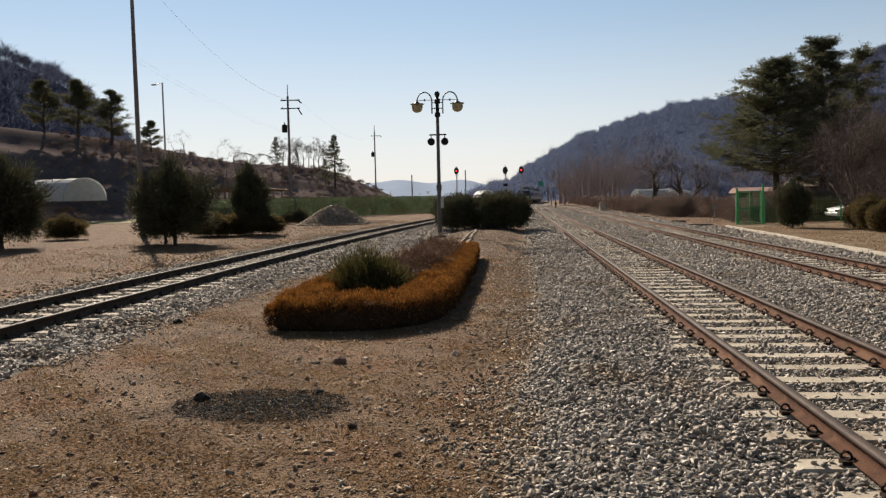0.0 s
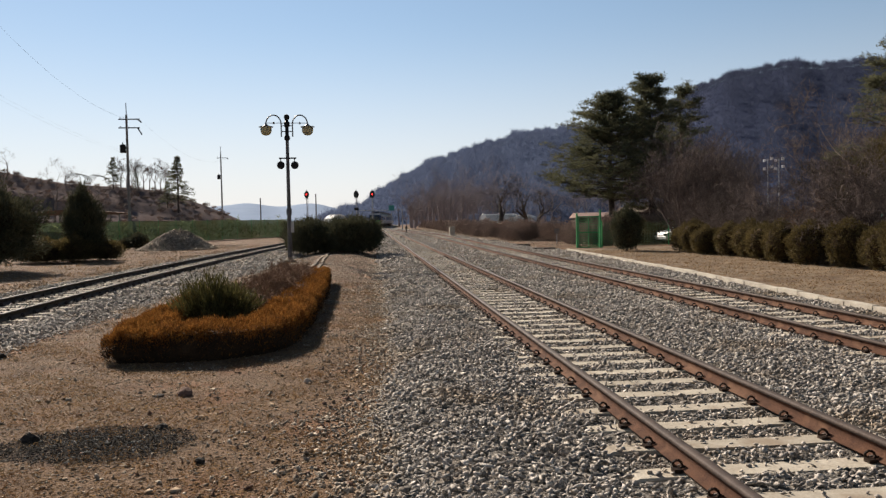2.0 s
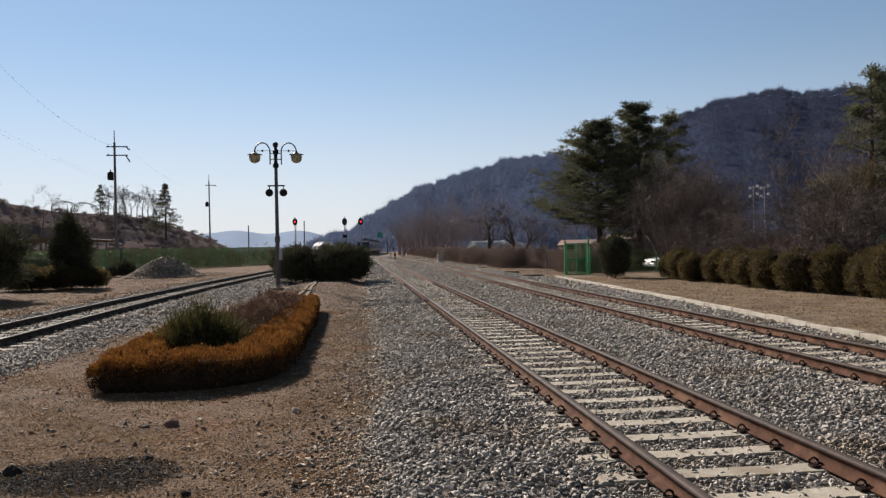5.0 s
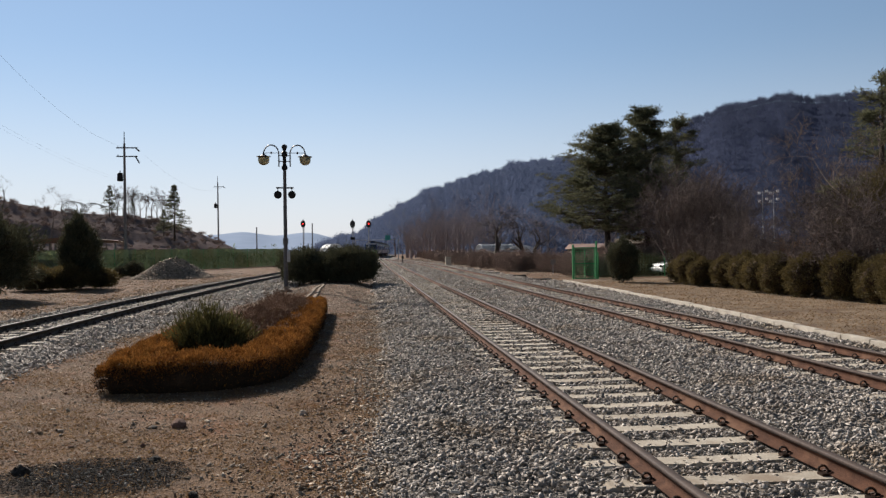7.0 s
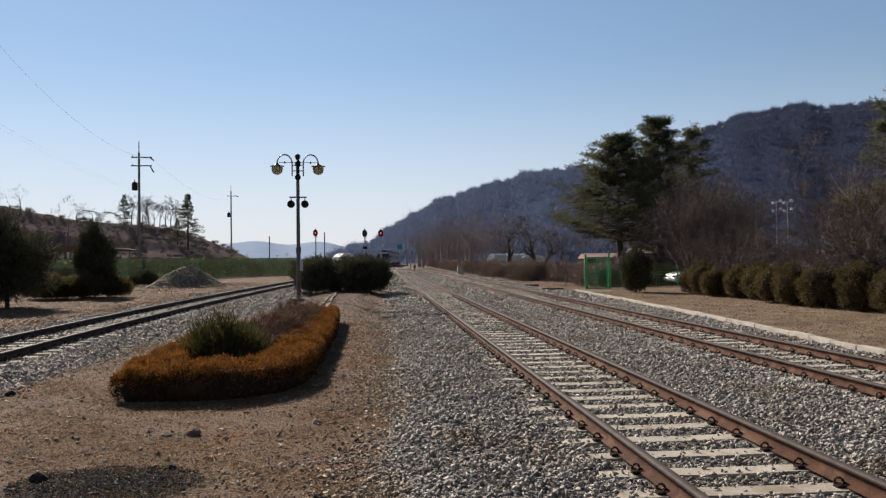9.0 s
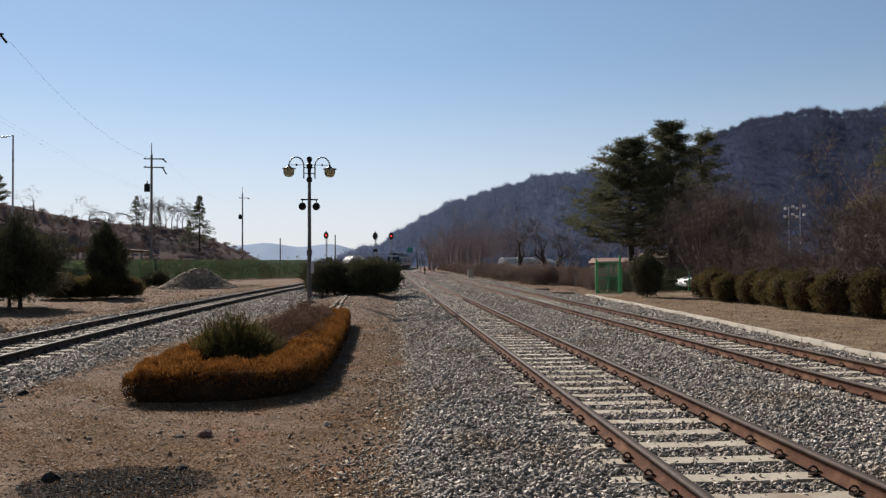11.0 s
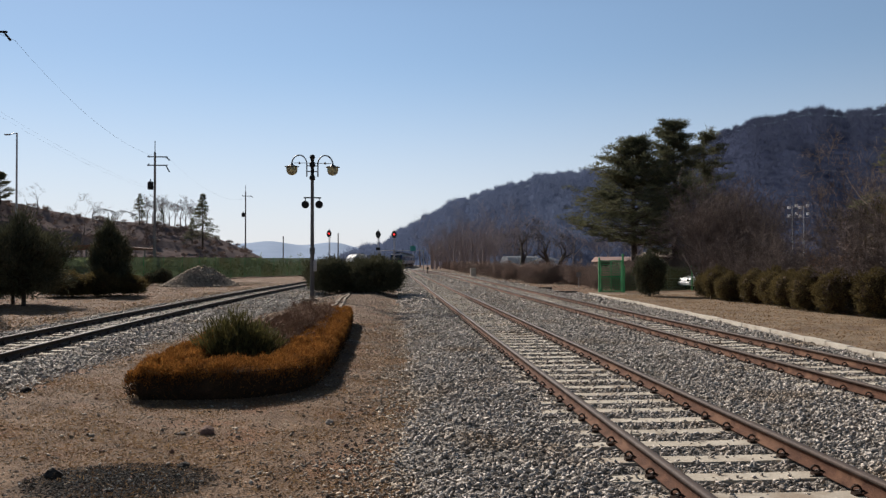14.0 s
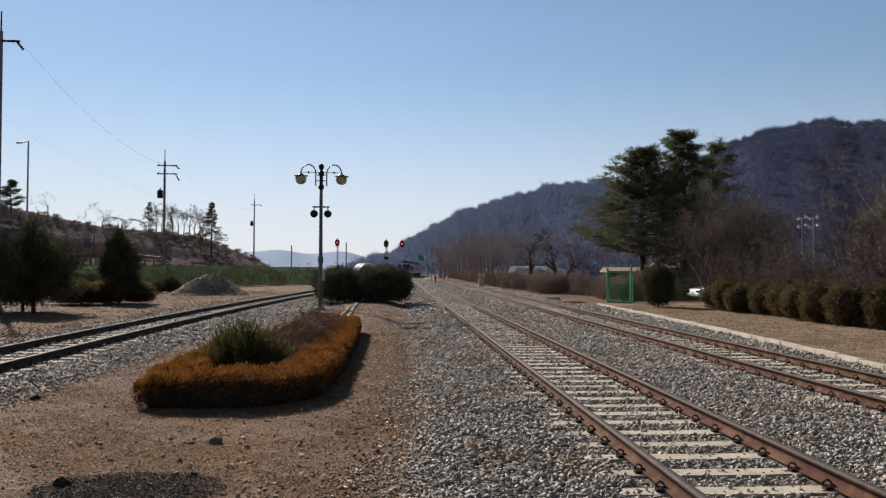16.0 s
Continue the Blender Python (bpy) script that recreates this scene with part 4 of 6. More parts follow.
# ---- hills ----
def hill(name, keys, near, far, label, material, woods=0, tree=(4.0, 9.0), seed=1, rough=0.007, terr=0, back=1.5, wood=None, drop=0.0, fold=26.0):
    R = np.random.default_rng(seed)
    prof = bend([(a_, e_ - drop) for a_, e_ in keys])
    az = np.linspace(keys[0][0], keys[-1][0], 160)
    t = np.concatenate([np.linspace(0, 0.992, 26), [1.0, 1.008], np.linspace(1.06, back, 6)])
    A, T = np.meshgrid(az, t)

    def zz(A, T):
        el = prof(A)
        top = np.maximum(el * far + 1.74, -0.4)
        rise = np.where(T < 1, sm(0, 1, T) * 0.55 + 0.45 * T, 1 - 0.5 * np.clip((T - 1) / (back - 1), 0, 1))
        if terr:
            st = np.floor(rise * terr) / terr + sm(0.55, 1, rise * terr % 1) / terr
            rise = np.where(T < 1, 0.6 * rise + 0.4 * st, rise)
        n = wobble(A * 1.1, T * 6, 1.0, seed) * rough * np.minimum(T * 2, 1) * np.clip(top, 0, None) * (1 - 0.75 * sm(0.6, 1.0, T))
        if not terr:
            gully = np.abs(np.sin(np.radians(A) * fold + 1.3 * np.sin(T * 3.0 + seed) + seed))
            n = n - 0.03 * (1 - gully) ** 1.5 * np.clip(top, 0, None) * np.clip(T * (1.02 - T) * 4, 0, 1)
        return -0.4 + (top + 0.4) * rise + n
    dist = near + (far - near) * T
    rad = np.radians(A)
    V = np.stack([dist * np.sin(rad), dist * np.cos(rad), zz(A, T)], -1).reshape(-1, 3)
    nx = len(az)
    i = np.arange((len(t) - 1) * (nx - 1))
    i = i // (nx - 1) * nx + i % (nx - 1)
    ob = tagged(fast(name, V, np.stack([i, i + 1, i + nx + 1, i + nx], 1), material, smooth=True), label, "hill", kind="structure")
    if woods:
        a = R.uniform(keys[0][0], keys[-1][0], woods)
        tt = np.concatenate([R.random(woods - woods // 4) ** 0.7, R.uniform(0.94, 1.0, woods // 4)])
        D, rd = near + (far - near) * tt, np.radians(a)
        p = np.stack([D * np.sin(rd), D * np.cos(rd), zz(a, tt) - 0.8], 1)
        h = R.uniform(*tree, woods) * (1 + 0.3 * wobble(a * 3.1, a * 0, 1.0, seed) + 0.2 * wobble(a * 11, tt, 1.0, seed))
        base = [(x, x + np.array([R.normal(0, 0.4), 0, 0.55 * hh]), 0.010 * hh, 0.005 * hh) for x, hh in zip(p, h)]
        V1, F1 = prisms(base, 3)
        k = 22
        top = np.repeat(np.array([b[1] for b in base]), k, 0)
        hh = np.repeat(h, k)
        start = top - np.stack([np.zeros(len(top)), np.zeros(len(top)), R.uniform(0, 0.25, len(top)) * hh], 1)
        d = np.stack([R.normal(0, 0.75, len(top)), R.normal(0, 0.75, len(top)), R.uniform(0.3, 1.0, len(top))], 1)
        V2, F2 = blades(start, d, hh * R.uniform(0.2, 0.42, len(top)), hh * 0.012)
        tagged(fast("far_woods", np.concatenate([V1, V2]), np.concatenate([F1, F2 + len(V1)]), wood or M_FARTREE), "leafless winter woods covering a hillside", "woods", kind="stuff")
    return ob, prof


# hill and woods colours carry the haze of their distance
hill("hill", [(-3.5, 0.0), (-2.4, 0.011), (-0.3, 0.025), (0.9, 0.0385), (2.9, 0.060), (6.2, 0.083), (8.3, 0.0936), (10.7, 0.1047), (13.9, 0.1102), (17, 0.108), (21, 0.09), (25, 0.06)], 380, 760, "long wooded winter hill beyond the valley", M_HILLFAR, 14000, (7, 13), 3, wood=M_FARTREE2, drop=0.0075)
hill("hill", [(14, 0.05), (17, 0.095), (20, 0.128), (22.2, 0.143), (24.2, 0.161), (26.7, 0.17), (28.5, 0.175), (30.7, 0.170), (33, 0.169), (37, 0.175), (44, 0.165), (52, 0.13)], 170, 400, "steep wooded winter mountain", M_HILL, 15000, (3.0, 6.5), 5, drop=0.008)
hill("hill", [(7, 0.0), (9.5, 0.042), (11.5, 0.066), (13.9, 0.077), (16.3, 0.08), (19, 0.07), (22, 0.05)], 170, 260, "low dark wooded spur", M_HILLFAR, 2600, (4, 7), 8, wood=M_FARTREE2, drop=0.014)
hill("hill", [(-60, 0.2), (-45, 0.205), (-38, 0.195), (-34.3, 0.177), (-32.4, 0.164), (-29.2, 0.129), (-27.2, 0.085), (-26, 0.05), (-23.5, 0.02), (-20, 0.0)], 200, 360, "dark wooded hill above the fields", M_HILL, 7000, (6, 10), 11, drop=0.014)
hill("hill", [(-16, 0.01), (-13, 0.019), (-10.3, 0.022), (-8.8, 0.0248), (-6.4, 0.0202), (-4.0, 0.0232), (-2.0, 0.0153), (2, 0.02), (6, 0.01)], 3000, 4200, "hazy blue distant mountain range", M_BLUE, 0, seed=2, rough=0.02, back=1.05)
bank, BANK_P = hill("bank", [(-60, 0.10), (-45, 0.10), (-34, 0.088), (-26, 0.070), (-22.6, 0.0573), (-19.9, 0.049), (-17.1, 0.0452), (-14.1, 0.039), (-12, 0.026), (-10.3, 0.014), (-8.6, 0.0)], 100, 136, "brown terraced bank with dry scrub", M_BANK, 0, seed=4, rough=0.03, terr=3)


def on_bank(az, t):
    """A place on the bank: azimuth in degrees and share of the way up."""
    D = 100 + 36 * t
    el = float(BANK_P(az))
    return D * math.sin(radians(az)), D * math.cos(radians(az)), -0.4 + (el * 136 + 2.14) * (0.55 * float(sm(0, 1, t)) + 0.45 * t)


# ---- the hedge bed ----
def hedge():
    R = np.random.default_rng(21)
    e = thing("hedge", Matrix(), "low clipped hedge with bronzed orange-brown leaves", "hedge")
    P, U = [], []
    f = Form()
    for stations in (((-3.52, 17.2, 0.32), (-3.49, 15.4, 0.34), (-3.44, 13.8, 0.37), (-3.43, 12.0, 0.38)), ((-3.84, 11.98, 0.48), (-3.2, 11.95, 0.5), (-2.5, 11.9, 0.52), (-2.02, 11.97, 0.52), (-1.66, 12.4, 0.48), (-1.51, 13.3, 0.45), (-1.49, 15.4, 0.42), (-1.46, 20.0, 0.38), (-1.5, 24.3, 0.32))):
        line = [Vector(q) for q in stations]
        road = []
        for a, b, c, d in zip([line[0]] + line, line, line[1:], line[2:] + [line[-1]]):
            for k in range(12):
                t = k / 12
                road.append(0.5 * (2 * b + (c - a) * t + (2 * a - 5 * b + 4 * c - d) * t * t + (3 * b - a - 3 * c + d) * t ** 3))
        road = np.array([tuple(q) for q in road] + [tuple(line[-1])])
        run = np.concatenate([[0], np.cumsum(np.hypot(*np.diff(road[:, :2], axis=0).T))])
        L = run[-1]
        along = lambda s: [np.interp(s, run, road[:, i]) for i in range(3)]
        n = int(L * 6200)
        s = R.uniform(0, L, n)
        cx, cy, w = along(s)
        fx, fy, _ = along(np.minimum(s + 0.08, L))
        bx, by, _ = along(np.maximum(s - 0.08, 0))
        tl = np.hypot(fx - bx, fy - by) + 1e-9
        tx, ty = (fx - bx) / tl, (fy - by) / tl
        w = w * (1 + 0.09 * wobble(s, s * 0 + 2, 4.0))
        hh = 0.46 * (1 + 0.09 * wobble(s, s * 0 + 5, 3.1) + 0.05 * wobble(s, s * 0 + 1, 9.0))
        th = np.pi * R.random(n)
        th = np.where(R.random(n) < 0.5, np.pi / 2 + R.normal(0, 0.42, n), th)
        th = np.clip(th, 0, np.pi)
        co, si = np.cos(th), np.sin(th)
        cu, su = np.sign(co) * np.abs(co) ** 0.5, si ** 0.42
        inn = R.uniform(0.80, 1.04, n) + 0.06 * wobble(s, cu, 8.0, 1.0)
        end = np.clip(np.minimum(s, L - s) / 0.22, 0.5, 1) ** 0.5
        x = cx + ty * cu * w * inn * end
        y = cy - tx * cu * w * inn * end
        z = gz(x, y) + su * hh * inn * np.maximum(end, 0.75) * R.uniform(0.96, 1.06, n)
        keep = ~((su * inn < 0.55) & (R.random(n) < 0.6))
        P.append(np.stack([x, y, z], 1)[keep])
        U.append(np.stack([ty * co, -tx * co, si + 0.35], 1)[keep])
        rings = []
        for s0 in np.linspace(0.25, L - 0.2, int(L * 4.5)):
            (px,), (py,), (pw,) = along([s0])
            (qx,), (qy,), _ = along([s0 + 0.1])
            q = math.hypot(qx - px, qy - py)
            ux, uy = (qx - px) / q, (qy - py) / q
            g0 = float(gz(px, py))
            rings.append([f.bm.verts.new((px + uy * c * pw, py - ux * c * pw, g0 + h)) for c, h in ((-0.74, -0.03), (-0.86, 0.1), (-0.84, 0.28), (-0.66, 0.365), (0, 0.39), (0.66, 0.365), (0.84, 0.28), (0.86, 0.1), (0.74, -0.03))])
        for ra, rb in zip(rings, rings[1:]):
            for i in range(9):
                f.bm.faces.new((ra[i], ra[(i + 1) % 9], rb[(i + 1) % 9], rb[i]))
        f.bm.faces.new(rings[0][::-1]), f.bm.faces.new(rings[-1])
    # one dark solid stands in for the hedge's shaded inside
    f.made("core", M_CORE, e, "dark solid core standing for shaded inner twigs")
    p, u = np.concatenate(P), np.concatenate(U)
    k = 2
    p = np.repeat(p, k, 0) + R.normal(0, 0.012, (len(p) * k, 3))
    d = np.repeat(u, k, 0) * 0.8 + R.normal(0, 0.5, (len(p), 3)) + np.array([0, 0, 0.3])
    fast("foliage", *blades(p, d, R.uniform(0.02, 0.055, len(p)) * np.where(R.random(len(p)) < 0.04, 2.2, 1), R.uniform(0.006, 0.014, len(p))), M_HEDGE, e)
    # bare lower twigs; their dark colour also paints the shade of the hedge front
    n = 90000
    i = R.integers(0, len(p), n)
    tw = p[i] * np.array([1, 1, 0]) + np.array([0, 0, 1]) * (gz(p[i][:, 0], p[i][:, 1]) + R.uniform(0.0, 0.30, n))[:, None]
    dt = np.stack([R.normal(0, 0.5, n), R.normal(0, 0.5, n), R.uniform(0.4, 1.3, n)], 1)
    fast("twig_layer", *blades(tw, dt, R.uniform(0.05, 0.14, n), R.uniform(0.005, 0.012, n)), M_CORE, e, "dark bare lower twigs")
    return e


hedge()
g = float(gz(-2.7, 14.0))
plant(bush("juniper_bush", 31, 0.60, 0.58, 0.98, "spiky olive-green juniper bush inside the hedge", "bush", M_JUNI, 1300, 0.19, 0.02, 1.3, 0.40, 8), [(-2.66, 14.0, g, 0, 0.84)])
dry = bare_tree("dry_shrub", 41, 0.95, "leafless reddish-brown shrub inside the hedge", "shrub", M_TWIG, depth=3, stems=16, kids=5, thin=0.8, spread=0.75, bendy=0.25, share=0.55)
plant(dry, [(-2.25, 16.2, -0.2, 0, 0.85), (-2.05, 17.6, -0.2, 80, 0.95), (-2.4, 18.6, -0.2, 150, 0.9), (-2.1, 19.8, -0.18, 200, 1.0), (-2.2, 21.0, -0.16, 270, 0.95), (-2.0, 15.2, -0.2, 310, 0.65), (-1.95, 22.2, -0.15, 10, 0.8)])

# junipers by the lamp
jun = bush("juniper_bush", 51, 1.65, 1.35, 1.95, "large dark spreading juniper bush", "bush", M_JUNI2, 3200, 0.24, 0.03, 0.8, 0.2, 9, "junipers on the platform", 0.08)
plant(jun, [(-3.1, 45.4, -0.02, 0, 0.84), (-0.8, 44.5, -0.02, 120, 0.93), (-3.7, 47.6, -0.02, 60, 0.9), (-1.8, 46.9, -0.02, 200, 0.86)])

# ---- left of the siding ----
dj = bush("juniper_tree", 61, 1.42, 1.4, 3.3, "dark bushy juniper tree on bare soil", "tree", M_JUNI2, 4200, 0.28, 0.035, 0.7, 0.42, 8, stem=0.11, pointed=-0.05)
plant(dj, [(-16.2, 36.0, 0.12, 0, 0.94), (-17.4, 37.6, 0.1, 100, 0.78), (-24.6, 35.5, 0.1, 200, 1.04)])
cj = bush("juniper_tree", 63, 1.02, 1.0, 3.9, "narrow dark juniper tree with a ragged top", "tree", M_JUNI2, 3600, 0.24, 0.035, 1.2, 0.26, 8, stem=0.1, pointed=0.35)
plant(cj, [(-16.3, 47.0, -0.2, 0, 1.0)])
lb = bush("low_bush", 65, 1.1, 0.9, 1.25, "low olive-brown spreading bush on bare soil", "bush", M_BOX, 2000, 0.14, 0.026, 0.5, 0.28, 7, "bushes beside the siding")
plant(lb, [(16.8, 50.5, -0.2, 10, 1.0), (18.2, 52.0, -0.2, 99, 1.1), (20.6, 52.5, -0.2, 190, 1.1), (22.4, 51.5, -0.2, 33, 1.1), (17.6, 54.0, -0.2, 140, 1.3), (-17.4, 44.4, -0.2, 0, 0.95), (-16.3, 45.0, -0.2, 130, 1.0), (-18.5, 45.6, -0.2, 220, 0.9), (-15.0, 46.5, -0.2, 300, 0.85), (-26.5, 44, -0.2, 30, 1.0)])
ball = bush("clipped_bush", 67, 0.55, 0.55, 0.95, "small round clipped dark bush", "bush", M_JUNI2, 900, 0.1, 0.025, 0.3, 0.08, 6)
plant(ball, [(-19.75, 66, -0.2, 0, 0.95), (-18.95, 67, -0.2, 90, 1.3)])

n = 6500
R5 = np.random.default_rng(71)
a, q = R5.random(n) * 6.283, np.sqrt(R5.random(n))
px, py = q * 3.05 * np.cos(a), q * 3.05 * np.sin(a)
pz = np.maximum(0, 1.42 * (1 - q ** 1.9) ** 1.5 * (1 + 0.08 * np.sin(3 * a + 1)) + 0.05 * wobble(px, py, 3.0))
pile = thing("gravel_pile", pose(-15.2, 64, -0.22), "heap of grey crushed stone beside the siding", "gravel pile")
V, F = stones(np.stack([px, py, pz], 1), R5.uniform(0.05, 0.11, n))
tagged(fast("stone_layer", V, F, M_FRINGE, pile), kind="stuff")
ctr = Form().turned([(2.5, -0.05), (1.9, 0.36), (1.2, 0.95), (0.6, 1.24), (0.05, 1.34)], n=24)
ctr.made("mound", M_BED, pile)


# ---- right of the tracks ----
hb = [bush("clipped_shrub", 80 + i, 0.75, 0.74, h, "rounded clipped evergreen shrub in a row along the lawn", "shrub", M_BOX, 1700, 0.08, 0.026, 0.4, 0.12, 7, "shrub row along the lawn") for i, h in enumerate((1.45, 1.6, 1.75))]
used = set()
for i in range(17):
    yy = 38.4 - i * 1.72
    j = (0, 1, 0, 2, 1, 0, 2, 0, 1, 2, 2, 1, 0, 2, 1, 2, 1)[i]
    k = (0.9, 1.0, 0.92, 0.85, 1.0, 1.0, 0.9, 1.05, 1.0, 0.85, 1.05, 0.9, 0.95, 0.85, 0.95, 0.9, 0.95)[i]
    xx = 15.55 - 0.25 * math.sin(i * 1.3) + (0.25 if i < 2 else 0)
    plant(hb[j], [(xx, yy, float(gz(xx, yy)) - 0.03, i * 47, k)], first=j not in used)
    used.add(j)
    if i in (3, 6):
        plant(hb[0], [(xx + 1.3, yy + 0.5, float(gz(xx, yy)) - 0.03, i * 31 + 9, 0.95)], first=False)
topi = bush("topiary_shrub", 91, 0.66, 0.66, 2.15, "dense upright dark brown-green topiary shrub", "shrub", M_JUNI2, 2200, 0.15, 0.028, 1.0, 0.14, 7, pointed=-0.3)
plant(topi, [(13.5, 40.5, -0.1, 0, 1.0)])

pl = pine(117, 11.3, 6.6, "spreading pine tree with layered dark green boughs", low=0.30, power=0.72, needle=0.36, gap=(0.5, 0.75), boughs=(9, 13), ragged=0.42)
plant(pl, [(18.7, 60, -0.3, 20, 1.0)])
pm = pine(103, 13.2, 4.1, "tall dark green pine tree", low=0.2, power=0.55, needle=0.34, gap=(0.65, 1.0), boughs=(6, 10), ragged=0.35)
plant(pm, [(22.5, 61.5, -0.3, 0, 1.0)])
pr = pine(105, 12.9, 2.9, "narrow pine tree with open tiers of boughs", low=0.25, bare=0.3, power=0.4, gap=(0.9, 1.3))
plant(pr, [(25.6, 63, -0.3, 0, 1.0)])
pe = pine(107, 9.6, 2.4, "sparse dark conifer behind the shrub row", low=0.15, bare=0.62, gap=(0.6, 1.0))
plant(pe, [(23.6, 34.0, -0.2, 0, 1.0), (26.5, 37.0, -0.2, 90, 0.9), (21.4, 26.5, -0.2, 200, 0.6)])

big = bare_tree("bare_tree", 111, 8.4, "old leafless tree with dark crooked limbs", "tree", M_BARK, depth=4, kids=4, thin=1.9, spread=0.6, bendy=0.27, lift=0.10, share=0.42)
plant(big, [(16.2, 98, -0.3, 0, 1.3), (20.2, 100, -0.3, 140, 1.25), (22.8, 106, -0.3, 240, 1.1)])
th = [bare_tree("bare_shrub", 121 + i, h, "tall leafless brown shrub in a thicket", "shrub", M_THICKET, depth=3, stems=st, kids=4, thin=1.7, spread=0.5, bendy=0.22 if h < 6 else 0.11, lift=0.12 if h < 6 else 0.26, share=0.45) for i, (h, st) in enumerate(((6.5, 9), (5.0, 10), (3.2, 14)))]
spots = [[], [], []]
R6 = np.random.default_rng(131)


def spot(az0, az1, d0, d1, k0, k1):
    """A random standing place between two bearings and two distances, with a size."""
    a_, d_ = radians(R6.uniform(az0, az1)), R6.uniform(d0, d1)
    return d_ * math.sin(a_), d_ * math.cos(a_), -0.25, R6.uniform(0, 360), R6.uniform(k0, k1)


spots[0] += [spot(21.5, 25.0, 50, 60, 0.95, 1.25) for i in range(13)] + [spot(31.0, 38, 40, 56, 0.8, 1.15) for i in range(15)]
spots[1] += [spot(23.5, 26.2, 40, 50, 0.7, 1.0) for i in range(9)] + [spot(27.2, 30.6, 40, 50, 0.4, 0.6) for i in range(8)] + [spot(30.8, 44, 30, 46, 0.7, 1.1) for i in range(22)]
for i in range(44):
    yy = R6.uniform(18, 41)
    spots[2].append((R6.uniform(17.2, 20), yy, -0.25, R6.uniform(0, 360), R6.uniform(0.6, 0.95)))
brush = bare_tree("bare_shrub", 127, 2.2, "dense leafless brown scrub beside the tracks", "shrub", M_BROWN, depth=3, stems=18, kids=5, thin=1.9, spread=0.9, bendy=0.25, share=0.5)
sp = []
for i in range(150):
    yy = 50 + 150 * R6.random() ** 1.25
    lo = 14.0 if yy < 62 else 11.9 + max(0, (yy - 110) * 0.02)
    sp.append((lo + abs(R6.normal(0, 2.2)), yy, -0.3, R6.uniform(0, 360), R6.uniform(0.6, 0.95)))
for i in range(26):
    sp.append((R6.uniform(16, 27), R6.uniform(53, 59), -0.3, R6.uniform(0, 360), R6.uniform(0.8, 1.25)))
plant(brush, sp)
for p_, s_ in zip(th, spots):
    plant(p_, s_)
dk = bare_tree("bare_tree", 129, 5.6, "dark leafless tree with spreading limbs in the thicket", "tree", M_BARK, depth=4, stems=3, kids=4, thin=1.5, spread=0.55, bendy=0.3, lift=0.05, share=0.42)
plant(dk, [spot(24.5, 26.6, 42, 48, 0.55, 0.75) for i in range(3)] + [spot(27.0, 30.4, 38, 46, 0.45, 0.58) for i in range(4)] + [spot(30.8, 42, 30, 44, 0.75, 1.1) for i in range(8)])
rs = bare_tree("bare_shrub", 133, 2.3, "rounded leafless shrub with rust-red twigs", "shrub", M_TWIG, depth=3, stems=18, kids=5, thin=1.6, spread=0.7, bendy=0.22, share=0.5)
plant(rs, [(19.0, 31.6, -0.2, 0, 1.05), (19.9, 30.2, -0.2, 120, 1.15), (20.5, 32.4, -0.2, 220, 1.2)])
ev = bush("evergreen_shrub", 135, 1.7, 1.6, 4.6, "dense dark olive evergreen shrub behind the shrub row", "shrub", M_BOX, 3600, 0.2, 0.035, 0.7, 0.35, 8, stem=0.1, pointed=0.2)
plant(ev, [(22.6, 33.0, -0.25, 0, 1.0), (24.4, 34.6, -0.25, 110, 0.9)])
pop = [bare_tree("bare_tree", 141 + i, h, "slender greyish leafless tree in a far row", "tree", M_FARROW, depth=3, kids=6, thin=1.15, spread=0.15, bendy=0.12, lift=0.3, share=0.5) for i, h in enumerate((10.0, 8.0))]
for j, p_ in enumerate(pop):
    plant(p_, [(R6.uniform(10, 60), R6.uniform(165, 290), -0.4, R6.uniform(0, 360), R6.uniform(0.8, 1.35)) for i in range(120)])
edge = bare_tree("bare_tree", 151, 9.5, "thin leafless tree with pale upright twigs", "tree", M_PALE, depth=4, stems=2, kids=4, thin=1.1, spread=0.3, bendy=0.16, lift=0.18, share=0.42)
plant(edge, [(21.0, 32.5, -0.2, 0, 1.0), (24.0, 38.5, -0.2, 150, 0.95), (23.5, 29.5, -0.2, 60, 0.9), (26.0, 41.0, -0.2, 250, 0.85)])

# trees on the bank
bt = bare_tree("bare_tree", 161, 7.0, "leafless tree leaning on the brown bank", "tree", M_THICKET, depth=4, kids=4, thin=1.15, spread=0.5, bendy=0.15, lift=0.1, share=0.5)
plant(bt, [(*on_bank(-20.8, 0.25), 30, 1.25), (*on_bank(-18.6, 0.2), 160, 0.7), (*on_bank(-17.5, 0.3), 80, 0.65), (*on_bank(-23.5, 0.9), 220, 0.6), (*on_bank(-27.5, 0.5), 20, 0.9), (*on_bank(-20.2, 0.9), 300, 0.5)])
gr = bare_tree("bare_tree", 163, 5.2, "slender leafless tree in a hilltop clump", "tree", M_THICKET, depth=4, kids=5, thin=1.0, spread=0.15, bendy=0.07, lift=0.35, share=0.55)
plant(gr, [(*on_bank(-17.2 + i * 0.36, 0.97), i * 70, 0.75 + 0.3 * ((i * 37) % 10) / 10) for i in range(12)])
cf = spruce(165, 7.8, 2.5, "solitary pointed conifer on the bank")
plant(cf, [(*on_bank(-13.2, 0.55), 0, 1.03), (*on_bank(-17.3, 0.9), 60, 0.62), (*on_bank(-15.9, 0.95), 130, 0.36), (*on_bank(-13.9, 0.6), 200, 0.5)])
pp = pine(167, 7.5, 3.2, "dark pine tree on the crest of the bank", low=0.25)
